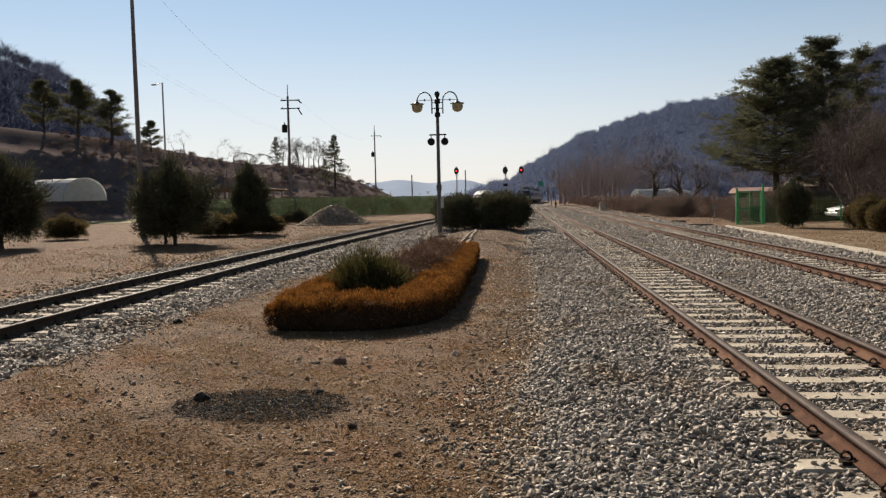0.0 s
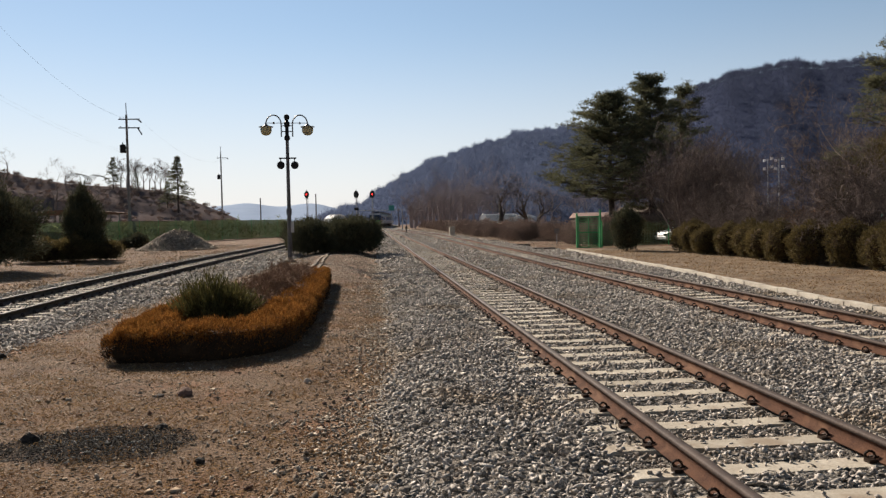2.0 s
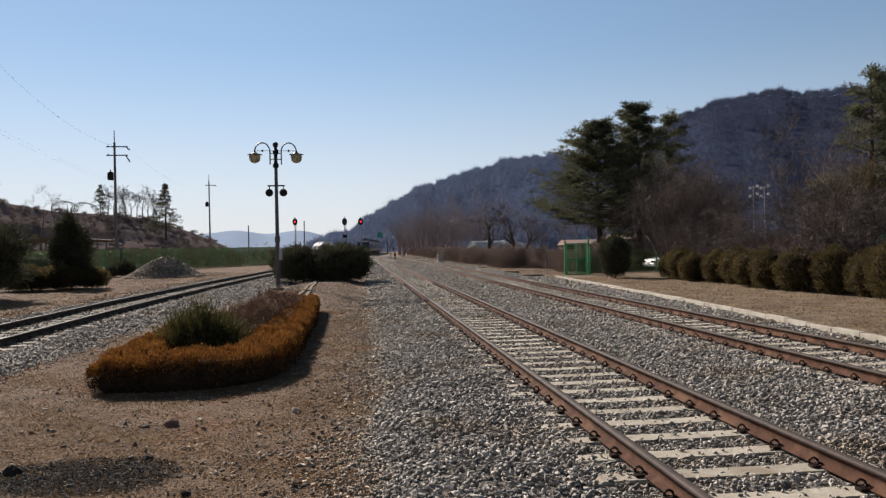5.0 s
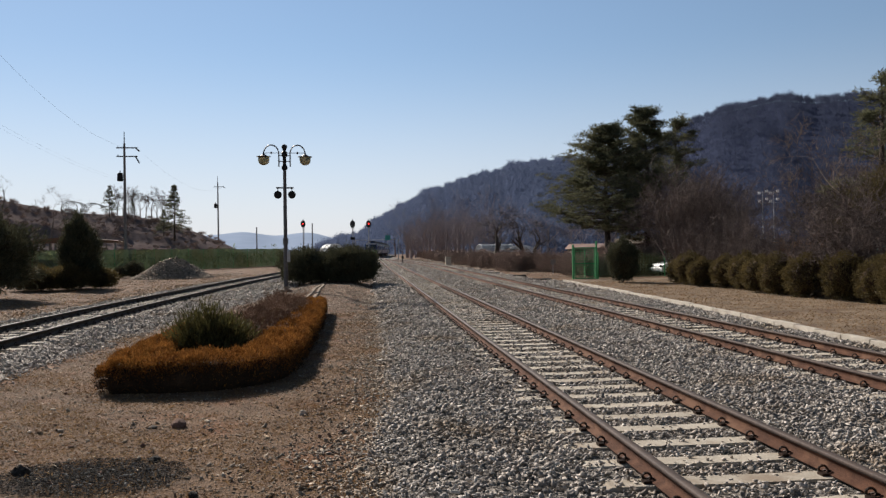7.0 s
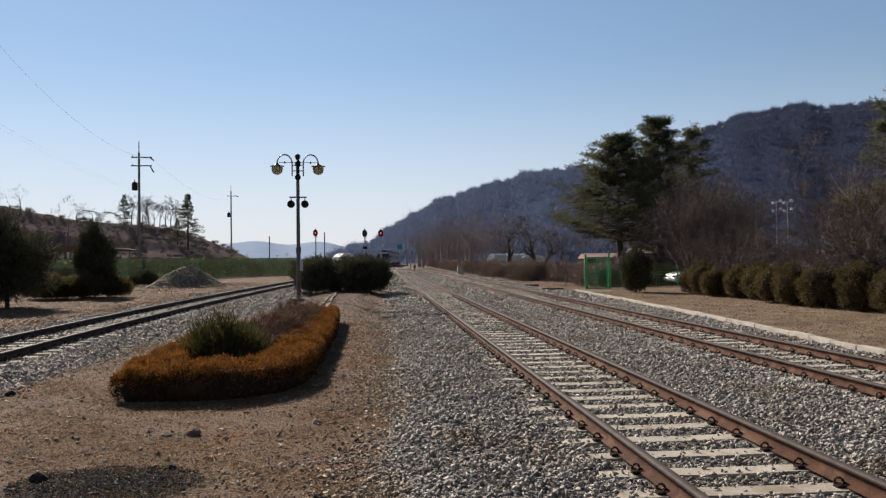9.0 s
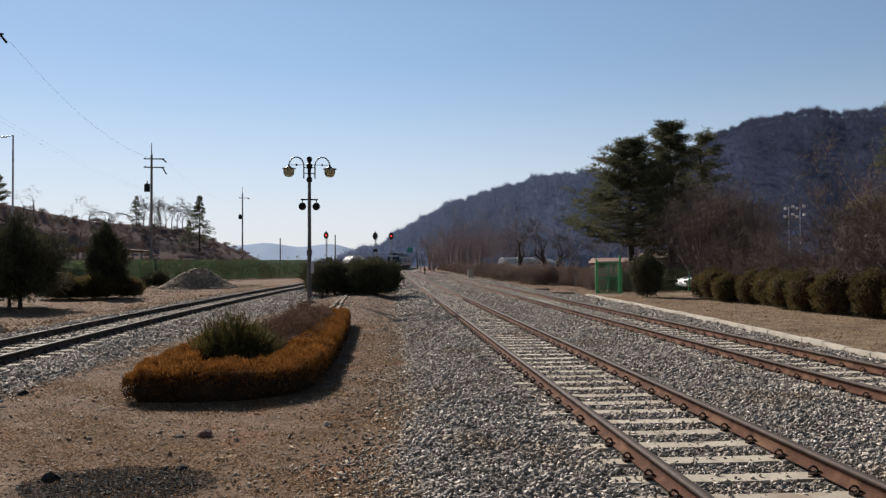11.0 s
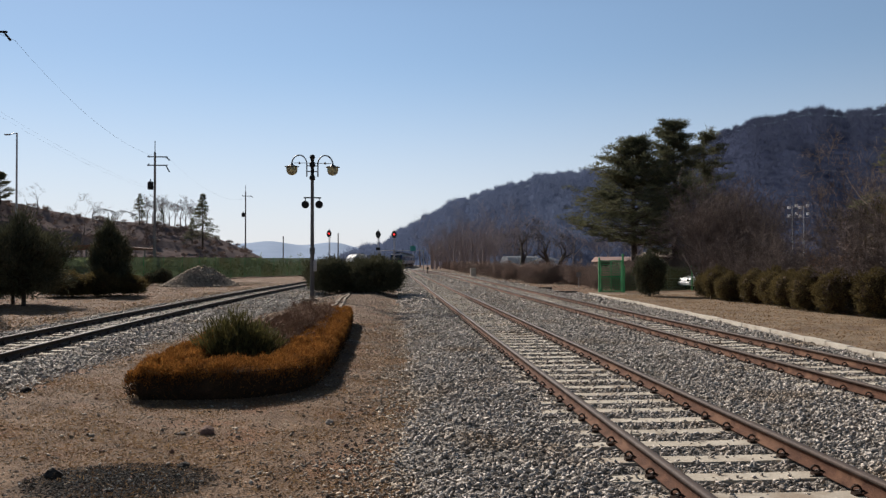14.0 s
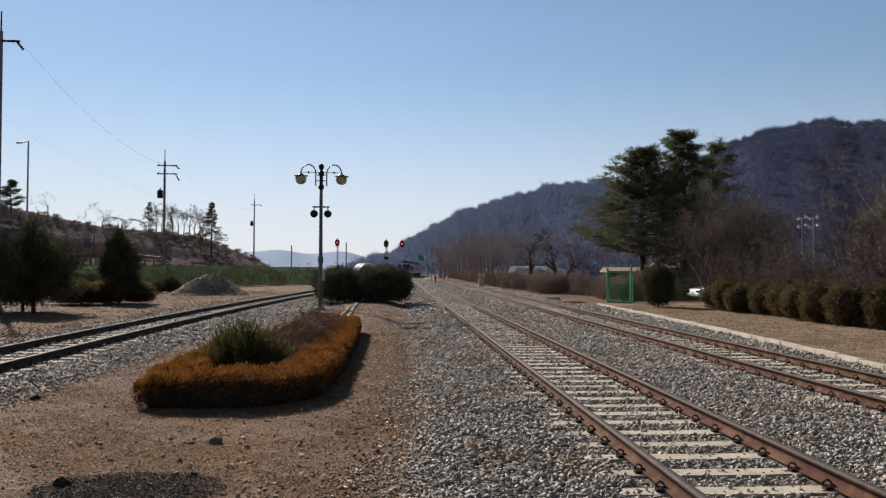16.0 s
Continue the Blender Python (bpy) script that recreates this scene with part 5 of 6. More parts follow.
plant(pp, [(*on_bank(-25.6, 0.85), 0, 0.6), (*on_bank(-28.0, 0.85), 70, 1.05), (*on_bank(-30.0, 0.95), 140, 1.1), (*on_bank(-32.0, 0.95), 210, 1.0)])
scrub = bare_tree("bare_shrub", 169, 1.5, "dry brown scrub on the bank", "shrub", M_PALE, depth=2, stems=16, kids=5, thin=2.6, spread=0.75, share=0.55)
near = [(*on_bank(R6.uniform(-32, -9.5), R6.random() ** 0.7), R6.uniform(0, 360), R6.uniform(0.25, 0.6)) for i in range(420)]
near += [(R6.uniform(-30, -8), R6.uniform(118, 150), -0.3, R6.uniform(0, 360), R6.uniform(0.8, 1.4)) for i in range(40)]
joined(scrub, near, "bank_scrub", "dry leafless scrub scattered over the bank", "scrub", M_BROWN)


# ---- lamp post with loudspeakers ----
def lamp_post():
    e = thing("lamp_post", pose(-3.6, 36.3, -0.03, 0, 0, 4), "grey steel lamp post with two globe lamps and loudspeakers", "lamp post")
    Form().turned([(0.17, 0), (0.17, 0.06), (0.13, 0.09), (0.10, 0.2)], n=14).box(0, 0, 0.0, 0.5, 0.5, 0.1, bevel=0.02).made("base", M_DRAIN, e, "dusty concrete footing")
    Form().tube((0, 0, 0.1), (0, 0, 2.2), 0.105, 0.09, 12).tube((0, 0, 2.2), (0, 0, 6.25), 0.085, 0.07, 12).turned([(0.12, 2.1), (0.12, 2.35), (0.08, 2.42)], n=12).made("pole", M_STEEL, e)
    Form().turned([(0.07, 5.45), (0.13, 5.5), (0.13, 5.62), (0.08, 5.7), (0.08, 6.05), (0.13, 6.1), (0.13, 6.26), (0.06, 6.34), (0.10, 6.42), (0.13, 6.52), (0.10, 6.6), (0.02, 6.64)], n=12).made("finial", M_DARK, e, "dark turned collar and finial")
    for s in (-1, 1):
        arc = [(s * 0.25, 0, 5.62), (s * 0.25, 0, 6.2)] + [(s * (0.585 - 0.335 * math.cos(a)), 0, 6.2 + 0.4 * math.sin(a)) for a in np.linspace(0.2, math.pi - 0.25, 9)] + [(s * 0.92, 0, 6.2)]
        arm = Form().path(arc, 0.03, 7)
        arm.tube((0, 0, 5.86), (s * 0.25, 0, 5.86), 0.022).tube((0, 0, 6.24), (s * 0.85, 0, 6.24), 0.013).tube((0, 0, 6.12), (s * 0.25, 0, 6.12), 0.018)
        arm.turned([(0.03, -0.05), (0.05, 0), (0.03, 0.05)], at=(s * 0.58, 0, 6.24), n=8)
        a = arm.made("arm", M_STEEL, e, "curved tubular arm")
        Form().turned([(0.33, 0), (0.32, 0.02), (0.16, 0.045), (0.10, 0.09), (0.05, 0.13), (0.035, 0.2)], at=(s * 0.92, 0, 6.06), n=18).made("shade", M_STEEL, a, "flat round metal shade")
        Form().turned([(0.03, -0.38), (0.14, -0.35), (0.22, -0.27), (0.25, -0.15), (0.25, -0.05), (0.22, 0.0)], at=(s * 0.92, 0, 6.06), n=18).made("globe", M_GLOBE, a, "frosted yellowish globe", smooth=True)
        sp = Form().turned([(0.15, 0), (0.175, 0.03), (0.175, 0.07), (0.14, 0.15), (0.08, 0.25), (0.07, 0.36)], n=16)
        bmesh.ops.transform(sp.bm, matrix=pose(s * 0.31, -0.12, 4.34, -90, 0, 0), verts=sp.bm.verts[:])
        sp.made("loudspeaker", M_DARK, e, "round black loudspeaker")
    Form().box(0, 0, 4.66, 0.78, 0.06, 0.06).tube((-0.31, 0, 4.64), (-0.31, 0, 4.45), 0.02).tube((0.31, 0, 4.64), (0.31, 0, 4.45), 0.02).made("crossbar", M_DARK, e, "dark crossbar")
    Form().box(0.13, -0.05, 1.55, 0.14, 0.16, 0.5, bevel=0.01).made("junction_box", M_GALV, e)


lamp_post()

# concrete drain edge beside the path
dr = thing("drain_channel", Matrix(), "narrow concrete drain edge crossing the platform soil", "drain", kind="structure")
for i in range(9):
    yy = 27.6 + i * 1.9
    for off in (0, 0.34):
        if off and i > 6:
            continue
        xx = -2.3 + off - 0.03 * i * (1 if off else 0) + 0.05 * math.sin(i)
        Form().box(xx, yy + 0.9, float(gz(xx, yy)) - 0.01, 0.11, 1.86, 0.14, bevel=0.015, rz=1.5 * math.sin(i * 2)).made("channel_block", M_DRAIN, dr)


# ---- signals ----
def signal(x, y, h, red, label, low=False):
    e = thing("railway_signal", pose(x, y, -0.3), label, "railway signal")
    Form().tube((0, 0, 0), (0, 0, h + 1.0), 0.11, 0.09, 8).box(0, 0, 0.2, 0.7, 0.7, 0.4).made("mast", M_GALV, e)
    o = [(0.52 * math.cos(a), 0.75 * math.sin(a)) for a in np.linspace(0, 2 * math.pi, 17)[:-1]]
    f = Form().prism(o, -0.22, -0.16)
    bmesh.ops.transform(f.bm, matrix=Matrix.Translation((0, 0, h)), verts=f.bm.verts[:])
    b = f.made("target_board", M_DARK, e, "black oval board")
    for k, z in enumerate((0.36, -0.02, -0.4)):
        Form().tube((0, -0.24, h + z), (0, -0.42, h + z + 0.02), 0.16, 0.17, 12).made("hood", M_DARK, b)
        Form().tube((0, -0.425, h + z + 0.02), (0, -0.44, h + z + 0.02), 0.15, 0.15, 12).made("lens", M_REDGLOW if red and k == 1 else M_GLASS, b, "lit red lens" if red and k == 1 else "")
    if low:
        Form().box(0, -0.15, h - 2.9, 0.9, 0.3, 0.55, bevel=0.04).made("route_indicator", M_DARK, e)
    Form().box(0.25, 0, h * 0.5, 0.06, 0.06, h * 0.9).box(0, 0.25, h - 0.8, 0.9, 0.6, 0.06).made("ladder", M_GALV, e)
    return e


signal(-13.3, 170, 7.9, True, "railway signal mast showing a red light")
signal(-2.68, 160, 7.4, False, "unlit railway signal mast", True)
signal(0.52, 160, 7.4, True, "tall railway signal mast showing red")
g = thing("signal_gantry", pose(1.0, 163, -0.3), "slender steel gantry beam over the tracks", "gantry")
Form().box(1.2, 0, 4.2, 9.0, 0.12, 0.14).made("beam", M_GALV, g)
for s in (-3.2, 5.6):
    Form().tube((s, 0, 0), (s, 0, 4.3), 0.1, 0.09).made("post", M_GALV, g)
g = thing("route_sign", pose(4.3, 158, -0.3), "teal rectangular sign on a post", "sign")
Form().tube((0, 0, 0), (0, 0, 5.2), 0.06).made("post", M_GALV, g)
Form().box(0, -0.08, 4.55, 1.1, 0.06, 1.0, bevel=0.02).made("board", M_TEAL, g)
g = thing("track_marker", pose(5.4, 118, -0.25), "small dark marker post between the tracks", "marker post")
Form().box(0, 0, 0.4, 0.16, 0.16, 0.8, taper=0.8).box(0, -0.05, 0.9, 0.32, 0.16, 0.4, bevel=0.05).made("post", M_DARK, g)


# ---- power poles and wires ----
def power_pole(x, y, z0, top, label, arms, box_z=None, band=None, r=0.17):
    e = thing("power_pole", pose(x, y, z0), label, "power pole")
    H = top - z0
    Form().tube((0, 0, -0.4), (0, 0, H - 1.2), r, r * 0.62, 10).made("shaft", M_POLE, e)
    Form().tube((0, 0, H - 1.6), (0, 0, H), 0.05, 0.04, 6).made("top_pin", M_DARK, e)
    for z, half, drop in arms:
        a = Form().box(0.25, 0, z - z0, half * 2, 0.1, 0.11).made("crossarm", M_DARK, e)
        Form().tube((half + 0.05, 0, z - z0), (half + 0.45, 0, z - z0 - drop), 0.06, 0.07, 6).made("insulator", M_DARK, a)
        Form().tube((-half * 0.6, 0, z - z0), (-half * 0.6, 0, z - z0 + 0.18), 0.05, 0.04, 6).made("insulator", M_DARK, a)
    if box_z:
        Form().turned([(0.26, 0), (0.3, 0.05), (0.3, 0.75), (0.2, 0.85)], at=(-0.42, -0.1, box_z - z0), n=12).tube((-0.42, -0.1, box_z - z0 + 0.8), (-0.42, -0.1, box_z - z0 + 1.1), 0.05).made("transformer", M_DARK, e, "dark transformer can")
    if band:
        for k in range(4):
            Form().tube((0, 0, band - z0 + k * 0.24), (0, 0, band - z0 + k * 0.24 + 0.235), r + 0.012, r + 0.01, 12).made("warning_band", M_YELLOW if k % 2 else M_DARK, e)
    return e


power_pole(-24.62, 84, 0.0, 14.3, "concrete power pole with crossarms and a transformer", ((12.64, 1.05, 0.35), (11.76, 1.05, 0.7)), 9.2)
power_pole(-27.3, 150, 0.0, 16.0, "distant power pole with one crossarm", ((13.95, 0.9, 0.2),), 10.0)
power_pole(-23.75, 48, -0.2, 17.1, "tall power pole with yellow and black warning bands", ((15.3, 0.85, 0.5),), None, 2.45)
for x, top in ((-20.3, 6.4), (-10.05, 7.0)):
    e = thing("utility_post", pose(x, 150, -0.3), "thin dark post beyond the fence", "post")
    Form().tube((0, 0, 0), (0, 0, top + 0.3), 0.13, 0.1, 8).made("shaft", M_POLE, e)


def wire(a, b, sag, r=0.016, label="thin overhead wire between poles"):
    a, b = np.array(a, float), np.array(b, float)
    t = np.linspace(0, 1, 25)[:, None]
    p = a + (b - a) * t - np.array([0, 0, 1]) * sag * 4 * t * (1 - t)
    V, F = prisms([(p[i], p[i + 1], r, r) for i in range(24)], 4)
    return tagged(fast("overhead_wire", V, F, M_WIRE), label, "wire")


wire((-22.2, 48, 14.8), (-23.2, 84, 12.5), 1.6, 0.007)
wire((-23.7, 48, 11.0), (-24.6, 84, 9.3), 0.5, 0.003)
wire((-23.7, 48, 10.7), (-24.6, 84, 9.1), 0.5, 0.003)
wire((-23.2, 84, 12.5), (-26.4, 150, 13.8), 2.0, 0.005)
wire((-22.2, 48, 14.8), (-20.5, 8, 15.5), 1.2, 0.007)
e = thing("street_lamp", pose(-34.45, 75, 0.0), "slim grey street lamp with a short arm", "street lamp")
Form().tube((0, 0, 0), (0, 0, 13.6), 0.11, 0.07, 10).made("pole", M_GALV, e)
Form().tube((0, 0, 13.55), (-0.75, 0, 13.45), 0.04).made("arm", M_GALV, e)
Form().box(-0.85, 0, 13.42, 0.5, 0.2, 0.12, bevel=0.03).made("lantern", M_GALV, e)

# ---- green gate and fences ----
def gate():
    e = thing("metal_gate", pose(12.3, 46.1, -0.22), "green painted steel mesh gate, closed", "gate")
    W, H = 1.42, 1.95
    for s, top in ((0, 2.15), (W, 2.35)):
        Form().box(s, 0, top / 2, 0.10, 0.10, top, bevel=0.01).made("post", M_GREEN, e)
    fr = Form()
    for z in (0.12, 1.0, H):
        fr.box(W / 2, 0, z, W - 0.14, 0.05, 0.06)
    for x in (0.1, W / 2, W - 0.1):
        fr.box(x, 0, H / 2 + 0.04, 0.05, 0.05, H - 0.1)
    fr.made("gate_frame", M_GREEN, e)
    for k in range(13):
        Form().box(W / 2, 0.01, 0.2 + k * 0.14, W - 0.16, 0.018, 0.028).made("bar", M_GREEN, e)
    for k in range(9):
        Form().box(0.2 + k * 0.13, 0.022, H / 2 + 0.04, 0.012, 0.012, H - 0.16).made("wire_bar", M_GREEN, e)


gate()


def net_fence(name, pts, h, label, post_gap=2.5, net=None):
    e = thing(name, Matrix(), label, "fence")
    for (x0, y0), (x1, y1) in zip(pts, pts[1:]):
        L = math.hypot(x1 - x0, y1 - y0)
        n = max(1, round(L / post_gap))
        a = math.degrees(math.atan2(y1 - y0, x1 - x0))
        for i in range(n):
            xa, ya = x0 + (x1 - x0) * i / n, y0 + (y1 - y0) * i / n
            za = float(gz(xa, ya))
            Form().tube((xa, ya, za), (xa, ya, za + h + 0.1), 0.035, 0.035, 6).made("post", M_GREEN, e)
            f = Form()
            xm, ym = xa + (x1 - x0) / n / 2, ya + (y1 - y0) / n / 2
            seg = L / n
            for k in range(int(seg / 0.11)):
                t = -seg / 2 + 0.055 + k * 0.11
                f.box(xm + t * math.cos(radians(a)), ym + t * math.sin(radians(a)), za + h / 2, 0.085 if net else 0.01, 0.012, h - 0.05, rz=a)
            for k in range(6 if net else 9):
                f.box(xm, ym, za + 0.08 + k * (h - 0.12) / (5 if net else 8), seg, 0.014, 0.06 if net else 0.012, rz=a)
            tagged(f.made("panel", net or M_NET, e), kind="stuff")


net_fence("mesh_fence", [(13.85, 46.2), (16.2, 47.2), (21, 48.5)], 1.5, "green wire mesh fence beside the gate", 2.0)
net_fence("net_fence", [(-42, 84), (-33, 82), (-24.5, 80), (-17.9, 98), (-11.2, 112)], 2.4, "green netted fence along the fields", 3.0, M_NET)
R7 = np.random.default_rng(77)
n = 5000
q = R7.random(n)
line = np.array([(-42, 84), (-33, 82), (-24.5, 80), (-17.9, 98), (-11.2, 112)], float)
t = np.concatenate([[0], np.cumsum(np.hypot(*np.diff(line, axis=0).T))])
x, y = np.interp(q * t[-1], t, line[:, 0]), np.interp(q * t[-1], t, line[:, 1])
tall = 1.5 + 0.9 * wobble(q * 60, q * 0, 1.0, 3.0) + 0.5 * wobble(q * 300, q * 0, 1.0, 1.0) + 0.4 * sm(0.55, 0.8, q)
pos = np.stack([x + R7.normal(0, 0.25, n), y - 0.15 - np.abs(R7.normal(0, 0.3, n)), -0.2 + np.maximum(tall, 0.3) * R7.random(n) ** 0.8], 1)
V, F = blades(pos, np.stack([R7.normal(0, 0.5, n), R7.normal(0, 0.5, n), R7.uniform(0.3, 1.2, n)], 1), R7.uniform(0.2, 0.55, n), R7.uniform(0.03, 0.09, n))
tagged(fast("climbing_weeds", V, F, M_CLIMB), "green and straw-coloured weeds grown through the fence", "weeds", kind="stuff")
tagged(sheet("field", np.linspace(-70, -26, 30), np.linspace(81, 104, 14), lambda x, y: gz(x, y) + 0.05 + 0.4 * sm(84, 100, y), M_FIELD), "yellow-green grass field behind the fence", "field", kind="structure")
sh = thing("open_shed", pose(-31, 86.5, 0.3), "long low open shed with a red-brown roof", "shed")
o = [(-5.4, 2.65), (5.4, 2.65), (5.4, 2.8), (0, 3.25), (-5.4, 2.8)]
Form().prism(o, -1.6, 1.6).made("roof", M_RED, sh)
for k in range(6):
    Form().box(-5 + k * 2, -1.3, 1.3, 0.14, 0.14, 2.7).made("post", M_POLE, sh)
Form().box(0, 1.5, 0.9, 10.6, 0.1, 1.8).made("back_wall", M_BANK, sh)


# ---- polytunnels ----
def tunnel(name, x, y, z, w, h, L, turn, label, material=None):
    e = thing(name, pose(x, y, z, 0, 0, turn), label, "polytunnel")
    n = 12
    o = [(w / 2 * math.cos(a), h * math.sin(a) ** 0.8) for a in np.linspace(0, math.pi, n)]
    inner = [(a * 0.97, b * 0.97) for a, b in o][::-1]
    Form().prism(o + inner, -L / 2, L / 2).made("cover", material or M_FILM, e)
    for k in range(int(L / 2.5) + 1):
        yy = -L / 2 + k * 2.5
        Form().path([(a * 1.01, yy, b * 1.01) for a, b in o], 0.03, 5).made("hoop", M_GALV, e)
    if material is None:
        Form().prism([(a * 0.96, b * 0.96) for a, b in o], -L / 2 + 0.05, -L / 2 + 0.1).made("end_wall", M_FILM, e)


tunnel("polytunnel", 18.4, 112, 0.0, 3.4, 2.4, 5, -72, "white plastic greenhouse tunnel behind scrub")
tunnel("polytunnel", 22.5, 113, 0.2, 3.8, 2.0, 6, -20, "small white greenhouse tunnel with hoops")
tunnel("polytunnel", -6.5, 150, -0.3, 4.0, 3.4, 5.0, 20, "white domed plastic greenhouse")
tunnel("polytunnel", *on_bank(-33.5, 0.25), 6.0, 2.6, 22, 70, "long white greenhouse on the hillside")
for az in (-19.6, -18.4):
    xx, yy, zz_ = on_bank(az, 0.95)
    hf = thing("tunnel_frame", pose(xx, yy, zz_ + 0.5, 0, 0, 5), "bare hooped tunnel frame on the bank", "tunnel frame")
    for k in range(4):
        Form().path([(1.6 * math.cos(t_), k * 1.2, 1.35 * math.sin(t_)) for t_ in np.linspace(0, math.pi, 11)], 0.04, 5).made("hoop", M_POLE, hf)
    for t_ in (0.6, 1.57, 2.5):
        Form().tube((1.6 * math.cos(t_), 0, 1.35 * math.sin(t_)), (1.6 * math.cos(t_), 3.6, 1.35 * math.sin(t_)), 0.035).made("purlin", M_POLE, hf)

# roofs under the pines
for x, y, w, hl, z, turn, m in ((24.4, 84, 3.4, 2.4, -0.78, 88, M_ORANGE), (28.6, 78, 4.0, 3.2, -0.35, 88, M_DRAIN)):
    hs = thing("farm_building", pose(x, y, z, 0, 0, turn), "low farm building with a faded pitched roof", "building")
    Form().box(0, 0, 1.2, w, hl * 2 - 0.3, 2.4).made("wall", M_BARK, hs)
    Form().prism([(-w / 2 - 0.3, 2.4), (w / 2 + 0.3, 2.4), (w / 2 + 0.3, 2.5), (0, 2.95), (-w / 2 - 0.3, 2.5)], -hl, hl).made("roof", m, hs)
    Form().box(-w / 2 - 0.02, 0, 1.3, 0.05, 0.9, 0.8).made("window", M_GLASS, hs)

# pavilion roof behind the shrubs
pv = thing("pavilion", pose(19.7, 26.6, 0.05, 0, 0, 20), "small pavilion with a teal hipped roof", "pavilion")
Form().turned([(1.45, 1.35), (1.5, 1.4), (0.75, 1.75), (0.06, 2.15)], n=6).made("roof", M_TEAL, pv)
for k in range(6):
    a = k * math.pi / 3
    Form().tube((1.05 * math.cos(a), 1.05 * math.sin(a), 0), (1.05 * math.cos(a), 1.05 * math.sin(a), 1.45), 0.05).made("post", M_TEAL, pv)

# floodlight masts behind the thicket
for x in (78.5, 80.8):
    fl = thing("floodlight_mast", pose(x, 150, -0.7), "floodlight mast with white lamp heads", "floodlight")
    Form().tube((0, 0, 0), (0, 0, 13.2), 0.16, 0.1, 8).made("mast", M_GALV, fl)
    for k in range(4):
        Form().box((-0.75, 0.75, -0.75, 0.75)[k], -0.2, (12.8, 13.2, 11.2, 11.6)[k], 0.5, 0.3, 0.5, bevel=0.05).made("lamp_head", M_WHITE, fl)
    for z in (12.9, 10.9):
        Form().box(0, 0, z, 2.2, 0.08, 0.08).made("bracket", M_GALV, fl)


# ---- car ----
def car():
    e = thing("car", pose(20.8, 49.6, -0.2, 0, 0, 186), "white parked car behind the shrubs", "car")
    side = [(-2.15, 0.35), (2.15, 0.35), (2.2, 0.62), (2.05, 0.82), (1.15, 0.93), (0.5, 1.38), (-0.9, 1.42), (-1.75, 1.0), (-2.15, 0.9)]
    f = Form().prism(side, -0.84, 0.84)
    bmesh.ops.bevel(f.bm, geom=[e_ for e_ in f.bm.edges], offset=0.06, segments=2, affect="EDGES")
    f.made("body", M_WHITE, e, smooth=False)
    for s in (-1, 1):
        Form().prism([(-1.45, 1.0), (0.85, 0.97), (0.42, 1.30), (-0.85, 1.34)], s * 0.845 - 0.012, s * 0.845 + 0.012).made("side_window", M_GLASS, e)
        Form().box(2.1, s * 0.6, 0.68, 0.16, 0.36, 0.14, bevel=0.03).made("headlight", M_GLASS, e)
        for x in (-1.35, 1.35):
            w = Form().tube((x, s * 0.72, 0.32), (x, s * 0.88, 0.32), 0.32, 0.32, 18).made("wheel", M_RUBBER, e)
            Form().tube((x, s * 0.87, 0.32), (x, s * 0.895, 0.32), 0.19, 0.18, 14).made("rim", M_GALV, w)
    f = Form().box(0.84, 0, 1.15, 0.03, 1.42, 0.62, ry=-54)
    f.made("windscreen", M_GLASS, e)


car()

# ---- trackside bits ----
cb = thing("equipment_cabinet", pose(9.9, 95.3, -0.25), "pale grey trackside equipment cabinet", "cabinet")
Form().box(0, 0, 0.55, 0.66, 0.5, 1.0, bevel=0.02).box(0, 0, 0.04, 0.8, 0.62, 0.1).made("body", M_KERB, cb)
Form().box(0, 0, 1.08, 0.74, 0.58, 0.06, bevel=0.01).made("lid", M_KERB, cb)
Form().box(0.0, -0.26, 0.55, 0.54, 0.02, 0.84).made("door", M_KERB, cb)
for x, y, sx, sy, m, nm, lab in ((10.5, 47.0, 1.3, 0.6, M_BARK, "trench_cover", "dark slab covering a cable trench"), (10.6, 54, 0.9, 0.5, M_BARK, "trench_cover", "dark slab covering a cable trench"), (10.0, 62, 1.1, 0.7, M_KERB, "concrete_slab", "pale concrete slab beside the tracks"), (10.3, 66, 0.9, 0.9, M_BARK, "trench_cover", "dark slab covering a cable trench")):
    ob = Form().box(0, 0, 0.03, sx, sy, 0.18, bevel=0.02).made(nm, m)
    ob.matrix_world = pose(x, y, -0.2, 0, 0, -6)
    tagged(ob, lab, "slab")
sg = thing("marker_board", pose(13.2, 55, -0.25), "small pale square board on a post", "sign")
Form().tube((0, 0, 0), (0, 0, 1.0), 0.03).made("post", M_GALV, sg)
Form().box(0, -0.03, 1.0, 0.36, 0.03, 0.36, bevel=0.01).made("board", M_POLE, sg)


# ---- the train ----
SIDE_O = [(-1.5, 0.95), (1.5, 0.95), (1.53, 1.2), (1.53, 2.9), (1.46, 3.3), (1.1, 3.62), (0.5, 3.76), (-0.5, 3.76), (-1.1, 3.62), (-1.46, 3.3), (-1.53, 2.9), (-1.53, 1.2)]


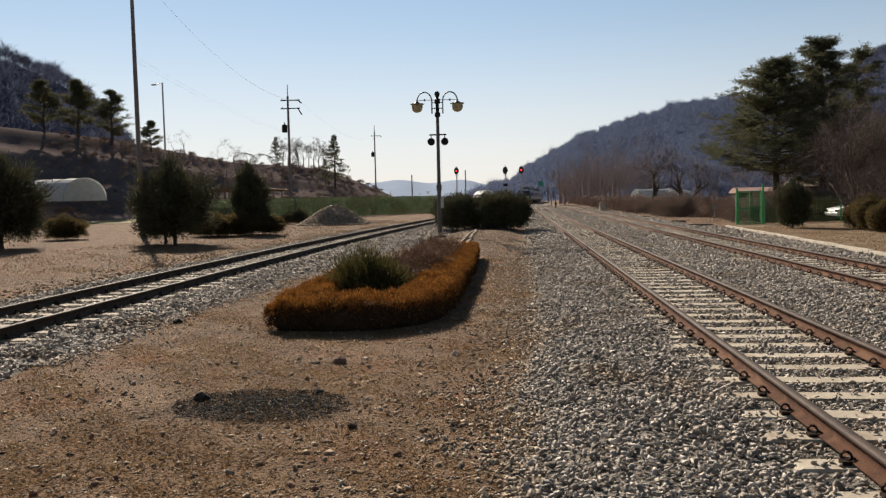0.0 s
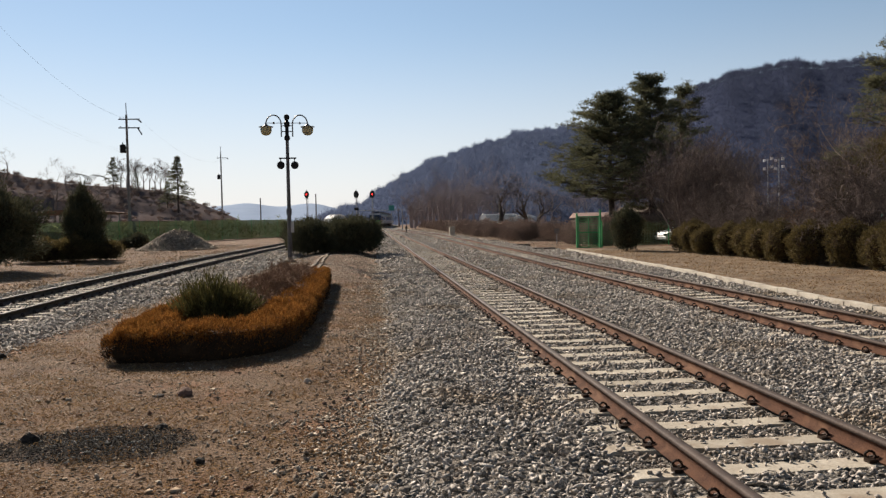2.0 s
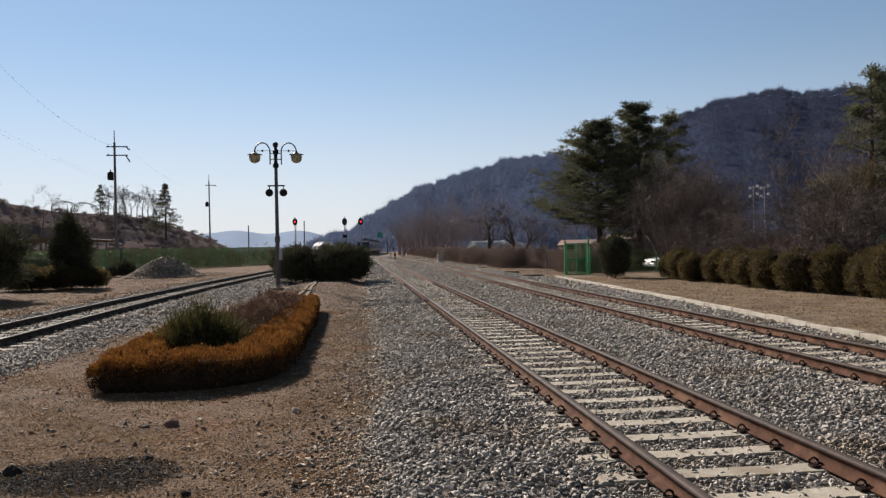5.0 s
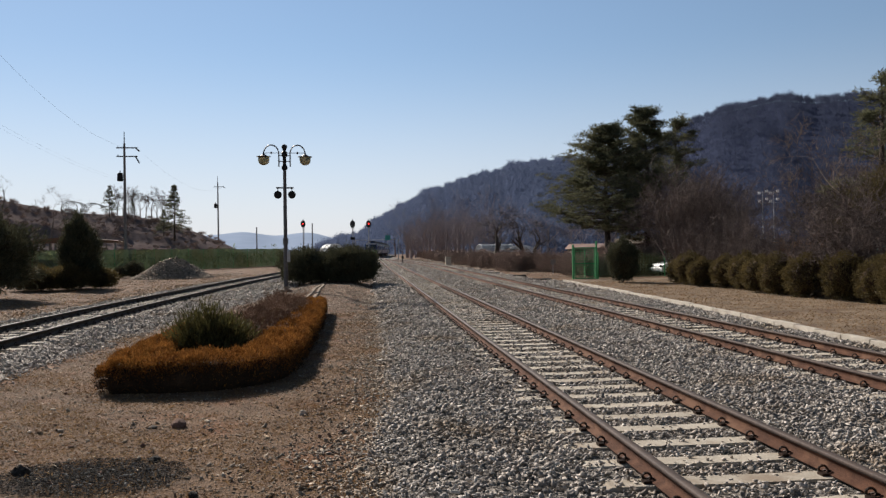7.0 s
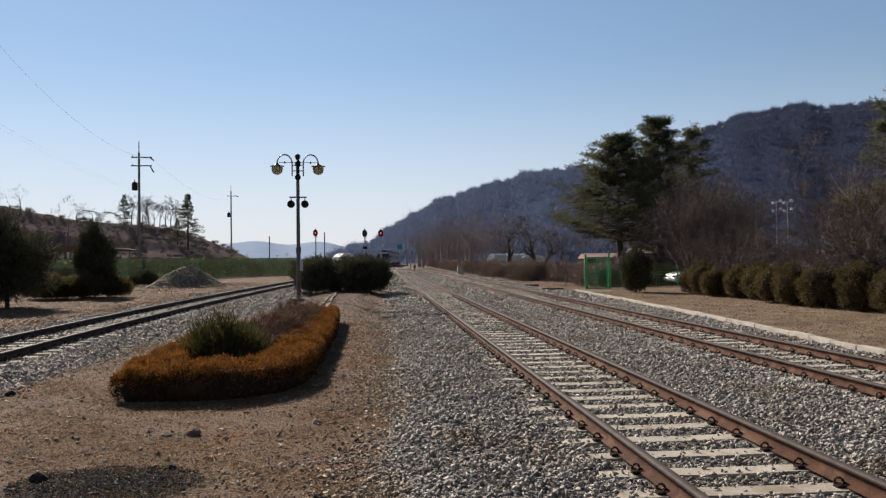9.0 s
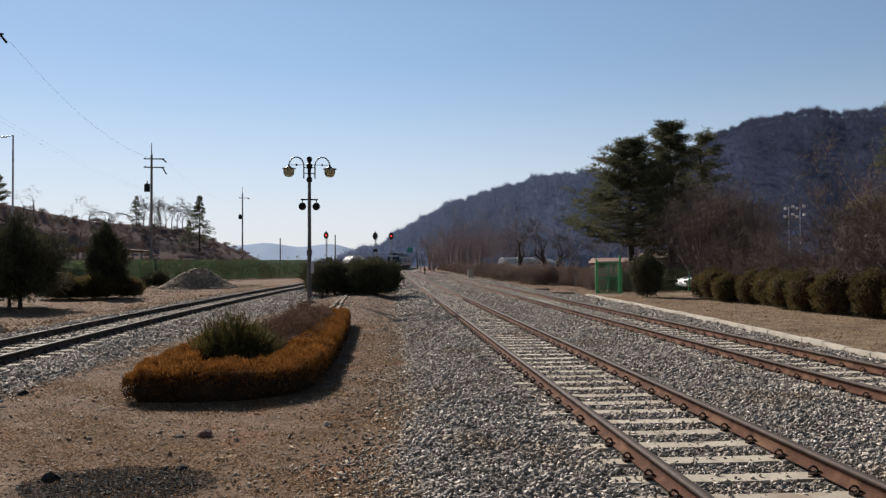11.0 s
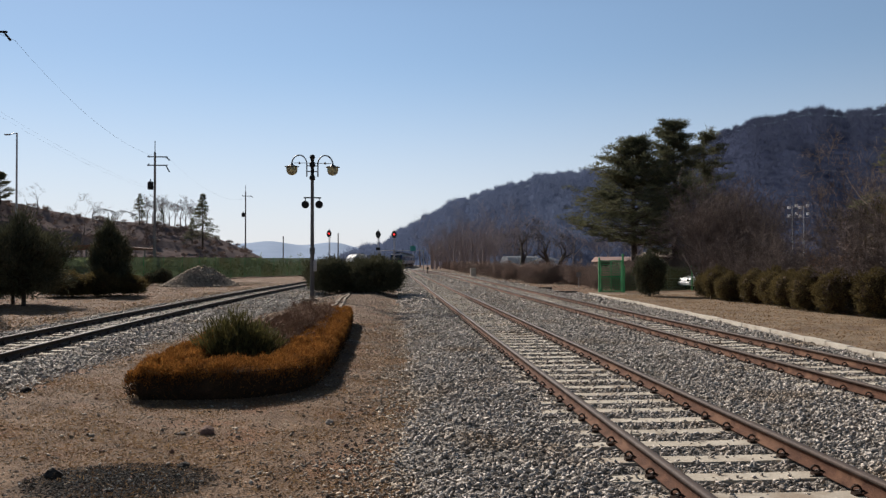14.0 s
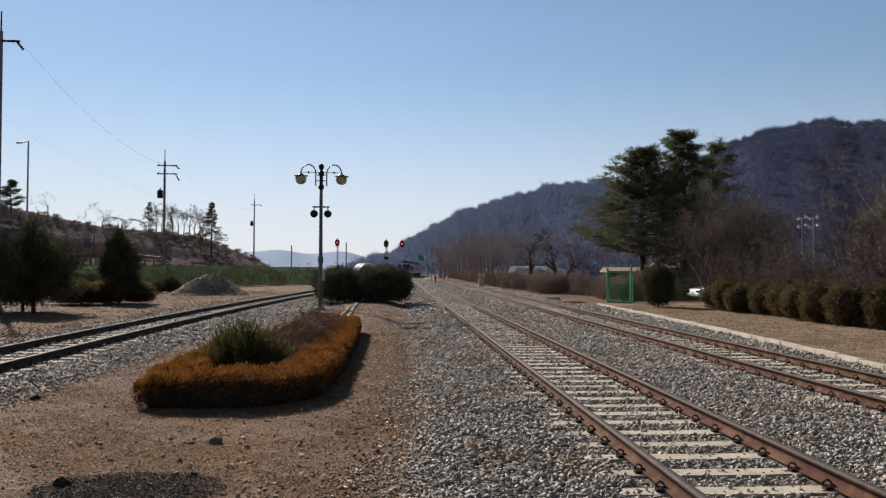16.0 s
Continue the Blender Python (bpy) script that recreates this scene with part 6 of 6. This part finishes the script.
def railcar(cab):
    e = thing("railcar", Matrix(), "white diesel railcar with a blue and green cab end" if cab else "white diesel railcar coupled in a train", "train", "cars of the train")
    L = 22.6
    Form().prism(SIDE_O, 1.0 if cab else 0, L).made("body", M_TRAINW, e)
    roof = [(a, b + 0.012) for a, b in SIDE_O[4:10]]
    Form().prism(roof, 1.2 if cab else 0.1, L - 0.1).made("roof", M_ROOFT, e)
    for k in range(4):
        Form().box(0, 3.6 + k * 5.0, 3.92, 1.9, 2.8, 0.42, bevel=0.06).made("roof_unit", M_ROOFT, e, "dark roof equipment box")
    for s in (-1, 1):
        for k in range(8):
            y = 5.6 + k * 1.75
            w = Form().box(s * 1.54, y, 2.35, 0.03, 1.25, 0.95, bevel=0.01).made("window", M_GLASS, e)
            Form().box(s * 1.545, y, 2.62, 0.045, 1.25, 0.04).made("glazing_bar", M_GALV, w)
        for y in (3.9, 19.9):
            d = Form().box(s * 1.535, y, 1.95, 0.04, 1.0, 2.25, bevel=0.01).made("door", M_TRAINB, e, "blue folding door")
            Form().box(s * 1.555, y, 2.35, 0.03, 0.6, 0.95).made("door_window", M_GLASS, d)
            Form().box(s * 1.536, y, 3.2, 0.03, 1.0, 0.24).made("door_header", M_TRAING, e, "green panel over the door")
        Form().box(s * 1.54, 2.2, 2.3, 0.03, 1.2, 0.9, bevel=0.01).made("window", M_GLASS, e)
    Form().box(0, L / 2, 0.62, 2.5, 11.5, 0.7, bevel=0.05).box(0, L / 2, 0.95, 2.7, L - 2, 0.14).made("underframe", M_UNDER, e)
    for y in (3.4, 19.2):
        b = Form().box(0.95, y, 0.52, 0.14, 3.0, 0.26, bevel=0.03).box(-0.95, y, 0.52, 0.14, 3.0, 0.26, bevel=0.03).box(0, y, 0.55, 1.9, 0.5, 0.3).made("bogie", M_UNDER, e)
        for dy in (-1.05, 1.05):
            for s in (-1, 1):
                Form().tube((s * 0.68, y + dy, 0.43), (s * 0.82, y + dy, 0.43), 0.43, 0.42, 18).made("wheel", M_UNDER, b)
    if cab:
        f = Form().prism(SIDE_O, 0.0, 1.0)
        for v in f.bm.verts:
            if v.co.y < 0.5:
                v.co.y += 0.38 * max(0, (v.co.z - 1.9)) / 1.9
                v.co.x *= 0.96
        f.made("cab_shell", M_TRAINB, e, "dark blue cab end")
        Form().box(0, -0.02, 1.42, 2.96, 0.08, 0.95, bevel=0.03).made("cab_lower_panel", M_TRAING, e, "bright green lower panel")
        Form().box(0, 0.33, 3.42, 2.4, 0.06, 0.36, rx=-11, bevel=0.02).made("destination_panel", M_TRAINW, e, "white panel over the windscreen")
        for s in (-1, 1):
            Form().box(s * 0.63, 0.165, 2.68, 1.2, 0.05, 0.9, rx=-11, bevel=0.02).made("windscreen", M_GLASS, e)
            Form().box(s * 1.0, -0.07, 1.45, 0.5, 0.06, 0.26, bevel=0.03).made("headlight", M_GALV, e, "pale twin headlight")
            Form().tube((s * 0.3, 0.1, 3.12), (s * 0.42, 0.02, 2.6), 0.02).made("wiper", M_DARK, e)
            Form().box(s * 1.62, 0.6, 2.5, 0.1, 0.2, 0.55, bevel=0.02).made("mirror", M_DARK, e)
            Form().tube((s * 0.35, 0.9, 3.95), (s * 0.35, 0.5, 3.97), 0.05, 0.12, 10).made("horn", M_DARK, e)
        for k in range(6):
            Form().box(-0.42 + k * 0.165, -0.065, 1.47, 0.11, 0.02, 0.16).made("logo_bar", M_TRAINB, e, "dark blue logo bar")
        Form().turned([(0.06, 0), (0.17, 0.02), (0.17, 0.1), (0.1, 0.22)], at=(0, 0.8, 3.8), n=12).made("roof_lamp", M_DARK, e)
        Form().box(0, 0.15, 0.55, 2.6, 0.12, 0.62, bevel=0.04).made("snowplough", M_UNDER, e, "rusty brown guard plate")
        Form().box(0, -0.12, 0.88, 0.4, 0.5, 0.34, bevel=0.05).made("coupler", M_DARK, e)
    return e


def set_car(ob, y0):
    y1 = y0 + 22.6
    line = lambda y: float(SIDE(y)) if y < 258 else float(MAIN(y))
    x0, x1 = line(y0), line(y1)
    ob.matrix_basis = pose(x0, y0, 0.003, 0, 0, -math.degrees(math.atan2(x1 - x0, y1 - y0)))


set_car(railcar(True), 198.0)
mid = railcar(False)
set_car(mid, 221.2)
for k in range(2, 4):
    set_car(copy_thing(mid, Matrix()), 198.0 + 23.2 * k)
